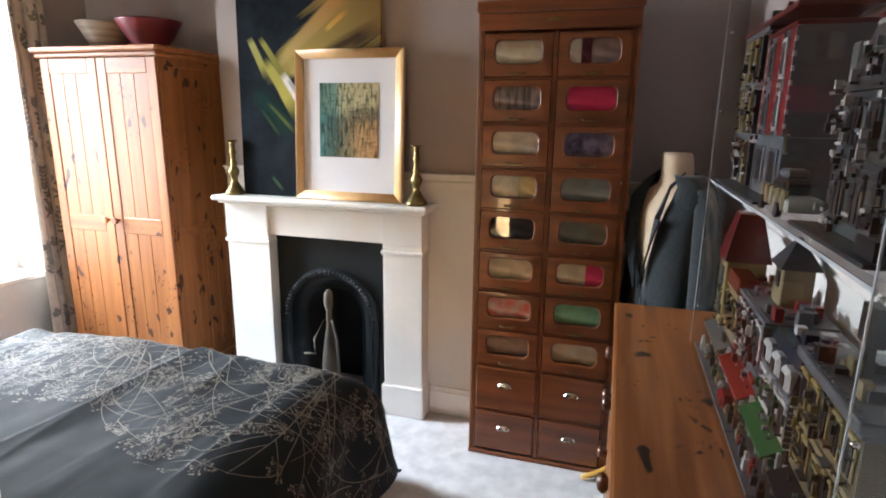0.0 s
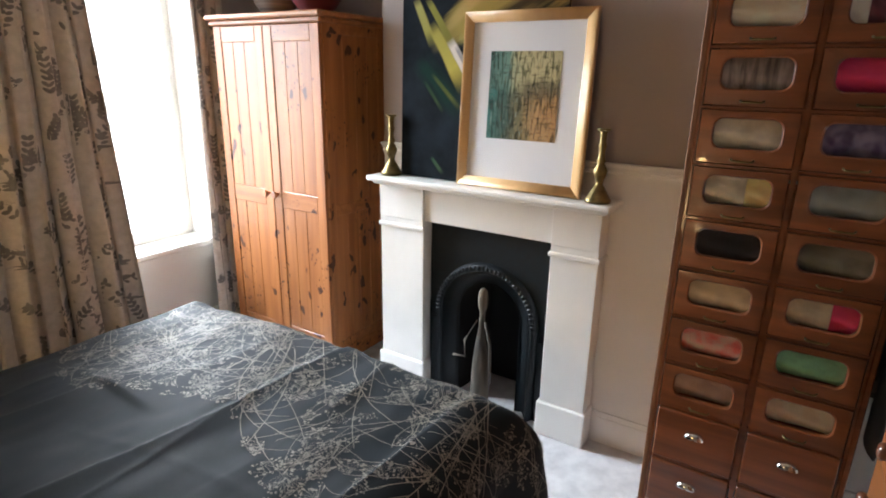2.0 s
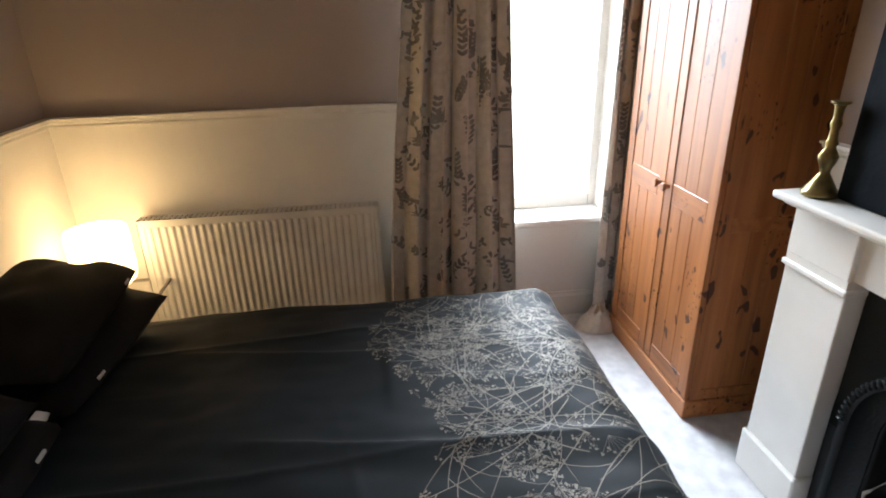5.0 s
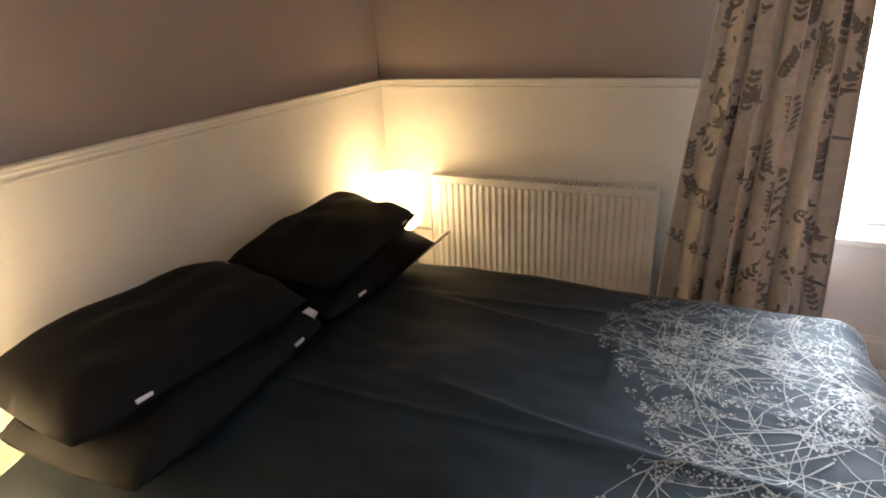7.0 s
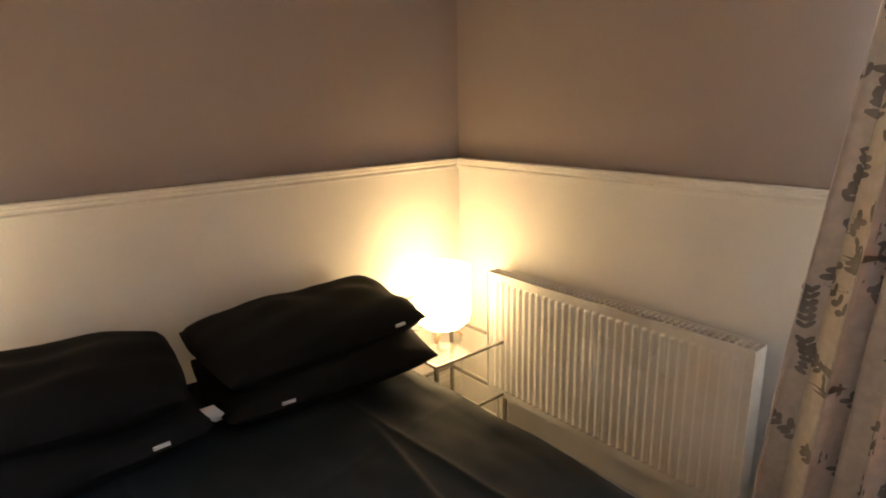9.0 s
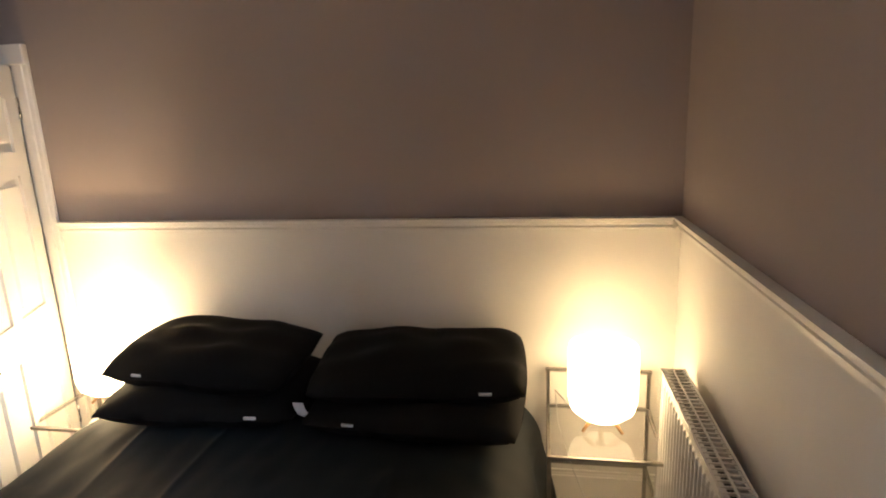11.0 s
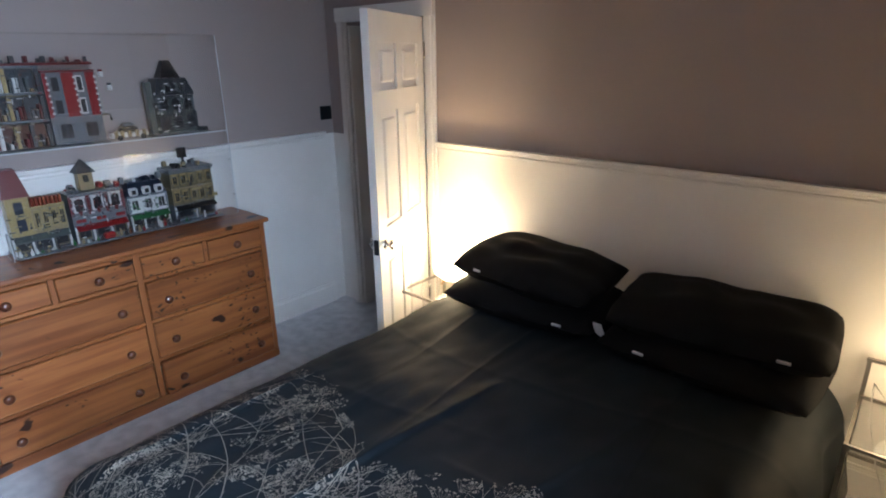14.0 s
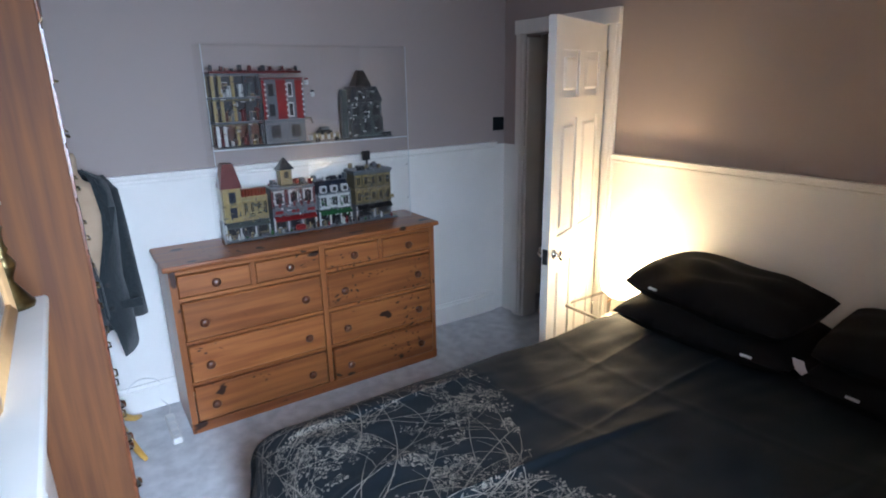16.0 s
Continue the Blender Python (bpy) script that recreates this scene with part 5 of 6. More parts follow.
def jacket():
    j = thing("jacket", (MC[0], MC[1], 0.48), "blue-grey tweed jacket hung on the torso stand", "jacket")

    def op(z):
        return -0.06 + max(0, 0.66 - z) * 3.0 if z < 0.84 else -0.06 + (z - 0.84) * 3.0

    lift = 1.035
    rows = [(0.50, 0.185, 0.125, 0.0), (0.58, 0.187, 0.125, 0), (0.66, 0.18, 0.122, 0), (0.80, 0.165, 0.115, 0), (0.95, 0.175, 0.122, 0.004), (1.10, 0.185, 0.124, 0.006), (1.20, 0.185, 0.108, 0.0), (1.245, 0.165, 0.092, -0.004), (1.275, 0.105, 0.082, -0.006), (1.285, 0.082, 0.074, -0.004)]
    bm = body_rings(rows, gap=op)
    bmesh.ops.scale(bm, vec=(1, 1, lift), verts=bm.verts)
    for v in bm.verts:
        if v.co.z < 0.62:
            f = ((MC[0] - v.co.x) * math.cos(MYAW) + (MC[1] - v.co.y) * math.sin(MYAW)) / 0.125
            v.co.z -= 0.07 * max(0, f) ** 1.5 * (0.62 - v.co.z) / 0.12
    ob = part("body", bm, M_TWEED, j)
    s = ob.modifiers.new("thickness", "SOLIDIFY")
    s.thickness = 0.006

    def w(px, py, z):
        return (MC[0] + px * math.cos(MYAW) - py * math.sin(MYAW), MC[1] + px * math.sin(MYAW) + py * math.cos(MYAW), z * lift)

    for s in (-1, 1):
        part("sleeve", tube([w(0.0, s * 0.150, 1.232), w(-0.004, s * 0.182, 1.175), w(-0.008, s * 0.200, 1.0), w(-0.014, s * 0.212, 0.8), w(-0.030, s * 0.222, 0.575)], [0.038, 0.050, 0.046, 0.042, 0.037], seg=14), M_TWEED, j)
        bm = bmesh.new()
        pts = [w(-0.142, s * 0.012, 0.85), w(-0.150, s * 0.075, 1.02), w(-0.142, s * 0.115, 1.13), w(-0.140, s * 0.085, 1.135), w(-0.122, s * 0.105, 1.19), w(-0.085, s * 0.08, 1.25), w(-0.02, s * 0.075, 1.295), w(-0.078, s * 0.068, 1.23), w(-0.118, s * 0.062, 1.10)]
        bm.faces.new([bm.verts.new(p) for p in pts])
        r = bmesh.ops.extrude_face_region(bm, geom=list(bm.faces))
        bmesh.ops.translate(bm, verts=[v for v in r["geom"] if isinstance(v, bmesh.types.BMVert)], vec=(-0.007, 0, 0))
        part("lapel", bm, M_TWEED, j)
        part("pocket_flap", B(*sorted((w(-0.125, s * 0.12, 0)[0] - 0.012, w(-0.125, s * 0.12, 0)[0] + 0.004)), w(-0.125, s * 0.12, 0)[1] - 0.05, w(-0.125, s * 0.12, 0)[1] + 0.05, 0.66 * lift, 0.70 * lift, bevel=0.003), M_TWEED, j)
    for z in (0.80, 0.69):
        bm = lathe([(0.010, 0), (0.011, 0.003), (0.006, 0.005)], seg=12)
        bmesh.ops.rotate(bm, verts=bm.verts, cent=(0, 0, 0), matrix=Euler((0, radians(-90), 0)).to_matrix())
        bmesh.ops.translate(bm, verts=bm.verts, vec=w(-0.134, -0.02, z))
        part("button", bm, M_BLACK, j)


jacket()


# ---- chest of drawers ----
def knob(cx, cy, cz, mat, r=0.022):
    bm = lathe([(r * 0.5, 0), (r * 0.45, 0.010), (r * 0.9, 0.016), (r, 0.024), (r * 0.75, 0.032), (r * 0.2, 0.035)], seg=16)
    bmesh.ops.rotate(bm, verts=bm.verts, cent=(0, 0, 0), matrix=Euler((0, radians(-90), 0)).to_matrix())
    bmesh.ops.translate(bm, verts=bm.verts, vec=(cx, cy, cz))
    return bm


M_KNOB = wood("dark_turned_pine", (0.12, 0.04, 0.018), (0.08, 0.026, 0.011), None, "X", rough=0.3, coat=0.5)


def dresser():
    x0, x1, y0, y1, zt = 3.30, 3.69, 0.86, 2.31, 0.855
    d = thing("chest_of_drawers", (3.53, 1.6, 0), "wide antique pine chest of ten drawers with dark knobs", "chest of drawers")
    bm = B(x0 - 0.022, x1, y0 - 0.025, y1 + 0.025, zt + 0.004, zt + 0.03, bevel=0.009, seg=2)
    part("top", bm, M_CHEST, d)
    for a, b in ((y0, y0 + 0.022), (y1 - 0.022, y1)):
        part("side_panel", B(x0 + 0.001, x1, a, b, 0.0, zt + 0.003), M_CHEST_V, d)
    part("back", B(x1 - 0.01, x1, y0 + 0.022, y1 - 0.022, 0.03, zt), M_CHEST_V, d)
    part("plinth", B(x0 - 0.006, x0 + 0.018, y0 - 0.002, y1 + 0.002, 0, 0.055, bevel=0.004), M_CHEST, d)
    ym = 1.565
    for a, b in ((y0 + 0.001, y0 + 0.03), (ym - 0.014, ym + 0.014), (y1 - 0.03, y1 - 0.001)):
        part("stile", B(x0, x0 + 0.02, a, b, 0.055, zt + 0.003), M_CHEST_V, d)
    for z in (0.255, 0.475, 0.70, 0.835):
        for a, b in ((y0 + 0.03, ym - 0.014), (ym + 0.014, y1 - 0.03)):
            part("rail", B(x0 + 0.003, x0 + 0.02, a, b, z, z + 0.018, bevel=0.002), M_CHEST, d)
    cols = ((y0 + 0.033, ym - 0.017), (ym + 0.017, y1 - 0.033))
    for ci, (a, b) in enumerate(cols):
        mid = (a + b) / 2
        part("stile", B(x0, x0 + 0.02, mid - 0.011, mid + 0.011, 0.718, 0.835), M_CHEST_V, d)
        for p, q in ((a, mid - 0.014), (mid + 0.014, b)):
            dr = part("drawer", B(x0 - 0.007, x0 + 0.016, p, q, 0.724, 0.830, bevel=0.005), M_CHEST, d)
            part("knob", knob(x0 - 0.007, (p + q) / 2, 0.777, M_KNOB), M_KNOB, dr)
        for i, (z0, z1) in enumerate(((0.058, 0.252), (0.276, 0.472), (0.496, 0.697))):
            out = 0.022 if (ci, i) == (0, 0) else 0.007
            dr = part("drawer", B(x0 - out, x0 + 0.016, a + 0.002, b - 0.002, z0 + 0.002, z1 - 0.002, bevel=0.006), M_CHEST, d)
            for ky in (a + 0.10, b - 0.09):
                part("knob", knob(x0 - out, ky, (z0 + z1) / 2 - 0.01, M_KNOB), M_KNOB, dr)


dresser()


# ---- display case and model buildings ----
CX0, CX1, CY0, CY1, CZ0, CZ1, CZM = 3.495, 3.695, 0.90, 2.00, 0.886, 1.865, 1.370
case = thing("display_case", (3.59, 1.46, CZ0), "clear acrylic two-tier display case on the chest", "display case")
for nm, a in (("front_panel", (CX0, CX0 + 0.004, CY0, CY1, CZ0 + 0.006, CZ1)), ("side_panel", (CX0 + 0.004, CX1, CY0, CY0 + 0.004, CZ0 + 0.006, CZ1)), ("side_panel", (CX0 + 0.004, CX1, CY1 - 0.004, CY1, CZ0 + 0.006, CZ1)), ("top_panel", (CX0, CX1, CY0, CY1, CZ1, CZ1 + 0.004)), ("shelf", (CX0 + 0.005, CX1, CY0 + 0.005, CY1 - 0.005, CZM - 0.005, CZM))):
    p = part(nm, B(*a), M_ACRYLIC, case)
    p.visible_shadow = False
part("base_panel", B(CX0 - 0.004, CX1, CY0 - 0.004, CY1 + 0.004, CZ0, CZ0 + 0.005, bevel=0.001), M_ACRYLIC, case)
# opaque pale strips: the glint along the clear panel edges, put into the colour
M_EDGE = material("acrylic_edge_glint", (0.62, 0.66, 0.68), rough=0.2)
for a in ((CX0 - 0.001, CX0 + 0.001, CY0, CY0 + 0.003, CZ0 + 0.006, CZ1), (CX0 - 0.001, CX0 + 0.001, CY1 - 0.003, CY1, CZ0 + 0.006, CZ1), (CX0 + 0.003, CX0 + 0.005, CY0 + 0.005, CY1 - 0.005, CZM - 0.005, CZM + 0.0005)):
    part("panel_edge", B(*a), M_EDGE, case, "polished panel edge with its glint painted as a pale strip")
for y in (CY0 + 0.008, CY1 - 0.008):
    for z in (1.0, 1.2, CZM - 0.012, 1.55, 1.75):
        part("screw", lathe([(0.005, 0), (0.005, 0.004), (0.002, 0.006)], CX0 + 0.012, y, z, seg=8), M_CHROME, case)


def toy(name, c):
    c = tuple(v * 0.75 for v in c)
    return material(name, c, tuple(v * 0.9 for v in c), scale=40, rough=0.3, rvar=0.05)


T = {"grey": toy("toy_grey", (0.16, 0.175, 0.19)), "dkgrey": toy("toy_dark_grey", (0.055, 0.06, 0.065)), "red": toy("toy_red", (0.24, 0.012, 0.014)), "dkred": toy("toy_dark_red", (0.14, 0.014, 0.014)), "tan": toy("toy_tan", (0.33, 0.26, 0.14)), "dktan": toy("toy_dark_tan", (0.18, 0.15, 0.085)), "yellow": toy("toy_pale_yellow", (0.40, 0.31, 0.13)), "white": toy("toy_white", (0.68, 0.68, 0.66)), "black": toy("toy_black", (0.018, 0.018, 0.02)), "blue": toy("toy_dark_blue", (0.012, 0.02, 0.04)), "sage": toy("toy_sand_green", (0.105, 0.125, 0.12)), "green": toy("toy_green", (0.03, 0.13, 0.04)), "brown": toy("toy_brown", (0.12, 0.045, 0.025)), "orange": toy("toy_orange_red", (0.22, 0.035, 0.012))}
BRND = random.Random(21)


def storey(t, y0, y1, x0, x1, z0, z1, wall, frame, nwin, arch=False, quoin=None, band=None):
    """One storey: walls, a string course, quoins, and windows with frames and panes."""
    part("wall", B(x0, x1, y0, y1, z0, z1), T[wall], t)
    if band:
        part("string_course", B(x0 - 0.004, x1, y0 - 0.002, y1 + 0.002, z1 - 0.006, z1 + 0.003, bevel=0.001), T[band], t)
    w, h = (y1 - y0) / nwin if nwin else 0, z1 - z0
    for i in range(nwin):
        c, ww, wh = y0 + w * (i + 0.5), w * 0.33, h * 0.32
        zc = z0 + h * 0.5
        win = part("window", B(x0 - 0.004, x0 - 0.0005, c - ww, c + ww, zc - wh, zc + wh, bevel=0.0012), T[frame], t)
        part("pane", B(x0 - 0.0055, x0 - 0.004, c - ww * 0.68, c - 0.0012, zc - wh * 0.82, zc + wh * 0.82), T["black"], win)
        part("pane", B(x0 - 0.0055, x0 - 0.004, c + 0.0012, c + ww * 0.68, zc - wh * 0.82, zc + wh * 0.82), T["black"], win)
        if arch:
            part("arch", B(x0 - 0.007, x0 - 0.0005, c - ww * 1.15, c + ww * 1.15, zc + wh, zc + wh + 0.007, bevel=0.002), T[frame], t)
    if quoin:
        z = z0 + 0.004
        k = 0
        while z + 0.009 < z1:
            q = 0.014 if k % 2 else 0.008
            for a, b in ((y0 - 0.001, y0 + q), (y1 - q, y1 + 0.001)):
                part("quoin_block", B(x0 - 0.004, x0 + 0.01, a, b, z, z + 0.009), T[quoin], t)
            z += 0.011
            k += 1


def shopfront(t, y0, y1, x0, z0, z1, wall, awn, n):
    part("shop_wall", B(x0 + 0.008, CX1 - 0.03, y0, y1, z0, z1), T[wall], t)
    w = (y1 - y0) / n
    for i in range(n + 1):
        y = min(max(y0 + w * i, y0 + 0.004), y1 - 0.004)
        part("column", B(x0 - 0.004, x0 + 0.004, y - 0.004, y + 0.004, z0, z1 - 0.008, bevel=0.001), T["white"], t)
    for i in range(n):
        c = y0 + w * (i + 0.5)
        p = part("shop_window", B(x0 + 0.004, x0 + 0.0075, c - w * 0.36, c + w * 0.36, z0 + 0.012, z1 - 0.02, bevel=0.001), T["dkgrey" if i % 2 else "dktan"], t)
        part("pane", B(x0 + 0.0025, x0 + 0.004, c - w * 0.30, c + w * 0.30, z0 + 0.02, z1 - 0.028), T["black"], p)
    bm = bmesh.new()
    vs = [bm.verts.new(p) for p in ((x0 + 0.006, y0 + 0.006, z1 - 0.004), (x0 + 0.006, y1 - 0.006, z1 - 0.004), (x0 - 0.028, y1 - 0.006, z1 - 0.022), (x0 - 0.028, y0 + 0.006, z1 - 0.022), (x0 - 0.028, y0 + 0.006, z1 - 0.027), (x0 - 0.028, y1 - 0.006, z1 - 0.027), (x0 + 0.006, y0 + 0.006, z1 - 0.010), (x0 + 0.006, y1 - 0.006, z1 - 0.010))]
    for q in ((0, 1, 2, 3), (3, 2, 5, 4), (4, 5, 7, 6), (0, 3, 4, 6), (1, 7, 5, 2)):
        bm.faces.new([vs[i] for i in q])
    part("awning", bm, T[awn], t)


def street(t, y0, y1, z0):
    """Baseplate with the small street furniture in front of a building."""
    part("baseplate", B(CX0 + 0.010, CX1 - 0.01, y0, y1, z0, z0 + 0.006), T["grey"], t)
    for i in range(int((y1 - y0) / 0.022)):
        y = y0 + 0.012 + 0.022 * i
        if BRND.random() < 0.75:
            hgt = BRND.uniform(0.01, 0.04)
            col = BRND.choice(("red", "black", "white", "brown", "dkgrey", "green", "tan"))
            x = CX0 + 0.016 + BRND.uniform(0, 0.02)
            bm = B(x, x + 0.012, y - 0.006, y + 0.006, z0 + 0.007, z0 + 0.007 + hgt * 0.65, bevel=0.001)
            box(bm, x + 0.002, x + 0.010, y - 0.004, y + 0.004, z0 + 0.007 + hgt * 0.66, z0 + 0.009 + hgt, bevel=0.002)
            part("street_piece", bm, T[col], t)


def roof_clutter(t, x0, x1, y0, y1, z, cols, n=16):
    """Small loose pieces, vents and railings that stand on a flat roof."""
    for i in range(n):
        x, y = BRND.uniform(x0 + 0.01, x1 - 0.01), BRND.uniform(y0 + 0.012, y1 - 0.012)
        w, d, hh = BRND.uniform(0.004, 0.012), BRND.uniform(0.004, 0.012), BRND.uniform(0.006, 0.03)
        part("roof_piece", B(x - w, x + w, y - d, y + d, z, z + hh, bevel=0.001), T[BRND.choice(cols)], t)
    for i in range(int((y1 - y0) / 0.016)):
        y = y0 + 0.008 + 0.016 * i
        part("stud", lathe([(0.0045, 0), (0.0045, 0.003)], x0 + 0.006, y, z, seg=8), T[cols[0]], t)


def pyramid(x0, x1, y0, y1, z0, z1, k=0.0):
    bm = bmesh.new()
    cx, cy = (x0 + x1) / 2, (y0 + y1) / 2
    lo = [bm.verts.new((x, y, z0)) for x, y in ((x0, y0), (x1, y0), (x1, y1), (x0, y1))]
    hi = [bm.verts.new((cx + (x - cx) * k, cy + (y - cy) * k, z1)) for x, y in ((x0, y0), (x1, y0), (x1, y1), (x0, y1))]
    bm.faces.new(lo)
    bm.faces.new(hi)
    for i in range(4):
        bm.faces.new((lo[i], lo[(i + 1) % 4], hi[(i + 1) % 4], hi[i]))
    return bm


GRP = "model buildings in the display case"
Z = CZ0 + 0.006
FX, BXX = CX0 + 0.055, CX1 - 0.012
t = thing("toy_building", (3.6, 1.86, Z), "pale yellow toy brick corner building with red tower roof", "toy building", GRP)
street(t, 1.735, 1.985, Z)
shopfront(t, 1.745, 1.98, FX, Z + 0.007, Z + 0.095, "dkgrey", "sage", 3)
storey(t, 1.745, 1.88, FX + 0.006, BXX, Z + 0.096, Z + 0.22, "tan", "yellow", 4, True, None, "yellow")
part("tower_wall", B(FX - 0.004, FX + 0.09, 1.882, 1.975, Z + 0.096, Z + 0.275, bevel=0.002), T["yellow"], t)
for z in (Z + 0.12, Z + 0.2):
    part("tower_window", B(FX - 0.007, FX - 0.0045, 1.91, 1.945, z, z + 0.055, bevel=0.001), T["blue"], t)
part("tower_roof", pyramid(FX - 0.012, FX + 0.1, 1.875, 1.982, Z + 0.276, Z + 0.40, 0.5), T["dkred"], t)
for i in range(8):
    part("roof_tile", B(FX + 0.002 + 0.0, FX + 0.05, 1.75 + 0.016 * i, 1.763 + 0.016 * i, Z + 0.222, Z + 0.262, bevel=0.003), T["orange"], t)
roof_clutter(t, FX + 0.055, BXX, 1.75, 1.88, Z + 0.2235, ("tan", "dkgrey", "brown"), 10)
t = thing("toy_building", (3.6, 1.6, Z), "grey and red toy brick fire hall with bell tower", "toy building", GRP)
street(t, 1.475, 1.73, Z)
shopfront(t, 1.48, 1.725, FX, Z + 0.007, Z + 0.095, "grey", "red", 3)
storey(t, 1.48, 1.725, FX + 0.004, BXX, Z + 0.096, Z + 0.135, "grey", "grey", 0, False, None, "grey")
storey(t, 1.48, 1.725, FX + 0.006, BXX, Z + 0.136, Z + 0.245, "grey", "white", 3, True, "dkred", "grey")
for y in (1.521, 1.562, 1.602, 1.643, 1.684):
    for k in range(8):
        part("brick_trim", B(FX + 0.001, FX + 0.0055, y - 0.006 - 0.003 * (k % 2), y + 0.006 + 0.003 * (k % 2), Z + 0.14 + 0.012 * k, Z + 0.151 + 0.012 * k), T["dkred"], t)
for y in (1.51, 1.60, 1.69):
    part("wing_badge", B(FX - 0.003, FX + 0.003, y - 0.022, y + 0.022, Z + 0.105, Z + 0.122, bevel=0.004), T["red"], t)
part("bell_tower", B(FX + 0.05, FX + 0.11, 1.585, 1.65, Z + 0.25, Z + 0.335, bevel=0.002), T["tan"], t)
part("tower_opening", B(FX + 0.047, FX + 0.05, 1.605, 1.63, Z + 0.29, Z + 0.325, bevel=0.001), T["black"], t)
part("tower_roof", pyramid(FX + 0.04, FX + 0.12, 1.572, 1.662, Z + 0.336, Z + 0.40, 0.08), T["dkgrey"], t)
part("parked_vehicle", B(CX0 + 0.012, CX0 + 0.045, 1.56, 1.615, Z + 0.008, Z + 0.04, bevel=0.008), T["red"], t)
roof_clutter(t, FX + 0.008, BXX, 1.66, 1.725, Z + 0.2485, ("grey", "dkgrey", "red"), 12)
roof_clutter(t, FX + 0.008, BXX, 1.48, 1.58, Z + 0.2485, ("grey", "dkgrey", "red"), 14)
t = thing("toy_building", (3.6, 1.38, Z), "white and blue toy brick grocery with green awning", "toy building", GRP)
street(t, 1.255, 1.47, Z)
shopfront(t, 1.265, 1.465, FX, Z + 0.007, Z + 0.095, "dkgrey", "green", 3)
storey(t, 1.265, 1.465, FX + 0.004, BXX, Z + 0.096, Z + 0.185, "white", "white", 3, True, "grey", "grey")
part("mansard_roof", pyramid(FX + 0.004, BXX, 1.265, 1.465, Z + 0.189, Z + 0.255, 0.8), T["blue"], t)
for y in (1.30, 1.365, 1.43):
    bm = B(FX - 0.004, FX + 0.04, y - 0.022, y + 0.022, Z + 0.19, Z + 0.23, bevel=0.006)
    part("dormer", bm, T["white"], t)
    part("dormer_pane", B(FX - 0.0065, FX - 0.0045, y - 0.010, y + 0.010, Z + 0.198, Z + 0.22), T["black"], t)
for y in (1.27, 1.458):
    part("chimney", B(FX + 0.05, FX + 0.075, y - 0.01, y + 0.01, Z + 0.25, Z + 0.285, bevel=0.001), T["grey"], t)
roof_clutter(t, FX + 0.03, BXX - 0.02, 1.29, 1.44, Z + 0.2555, ("blue", "dkgrey", "white"), 10)
t = thing("toy_building", (3.6, 1.12, Z), "tan three-storey toy brick building with rooftop sign", "toy building", GRP)
street(t, 0.985, 1.25, Z)
shopfront(t, 1.0, 1.235, FX, Z + 0.007, Z + 0.095, "grey", "black", 2)
storey(t, 1.0, 1.235, FX + 0.004, BXX, Z + 0.096, Z + 0.185, "dktan", "yellow", 5, True, None, "tan")
storey(t, 1.0, 1.235, FX + 0.004, BXX, Z + 0.189, Z + 0.275, "dktan", "yellow", 5, True, None, "grey")
part("parapet", B(FX - 0.008, BXX, 0.992, 1.243, Z + 0.279, Z + 0.295, bevel=0.002), T["grey"], t)
roof_clutter(t, FX - 0.004, BXX, 1.0, 1.235, Z + 0.2955, ("grey", "tan", "dkgrey", "black"), 18)
part("sign_post", B(FX + 0.04, FX + 0.05, 1.125, 1.135, Z + 0.295, Z + 0.36), T["black"], t)
part("sign_board", B(FX + 0.035, FX + 0.055, 1.11, 1.155, Z + 0.345, Z + 0.40, bevel=0.002), T["black"], t)
part("flag", B(CX0 + 0.02, CX0 + 0.024, 1.0, 1.03, Z + 0.12, Z + 0.14), T["yellow"], t)
Z = CZM + 0.001
t = thing("toy_building", (3.6, 1.73, Z), "large red and grey toy fire station opened to show rooms", "toy building", GRP)
part("baseplate", B(CX0 + 0.010, BXX, 1.50, 1.965, Z, Z + 0.006), T["dkgrey"], t)
part("back_wall", B(BXX - 0.012, BXX, 1.725, 1.965, Z + 0.007, Z + 0.37), T["dktan"], t)
for k, z in enumerate((Z + 0.118, Z + 0.238, Z + 0.350)):
    part("floor_plate", B(FX - 0.01, BXX - 0.013, 1.725, 1.965, z, z + 0.010), T["grey"], t)
for k, z in enumerate((Z + 0.007, Z + 0.129, Z + 0.249)):
    for y in (1.955, 1.92, 1.86, 1.80, 1.735):
        part("room_column", B(FX - 0.006, FX + 0.008, y - 0.008, y + 0.008, z, z + 0.100, bevel=0.001), T["white" if k == 0 and y > 1.9 else ("yellow" if y > 1.85 else "dkgrey")], t)
    for i in range(14):
        y = 1.745 + 0.0155 * i
        part("room_furniture", B(FX + 0.01, FX + 0.05, y - 0.006, y + 0.006, z, z + BRND.uniform(0.012, 0.075), bevel=0.0015), T[BRND.choice(("brown", "grey", "dkgrey", "dkred", "white", "black", "tan", "sage"))], t)
    part("room_wall", B(FX + 0.07, FX + 0.08, 1.73, 1.96, z, z + 0.098), T["dkgrey" if k else "brown"], t)
part("roof_trim", B(FX - 0.014, BXX, 1.505, 1.967, Z + 0.361, Z + 0.372, bevel=0.002), T["dkred"], t)
roof_clutter(t, FX - 0.01, BXX, 1.51, 1.96, Z + 0.3725, ("dkgrey", "grey", "dkred"), 16)
storey(t, 1.505, 1.72, FX - 0.006, BXX, Z + 0.007, Z + 0.128, "grey", "grey", 2)
storey(t, 1.505, 1.72, FX - 0.006, BXX, Z + 0.129, Z + 0.335, "grey", "white", 0, False, None, "dkred")
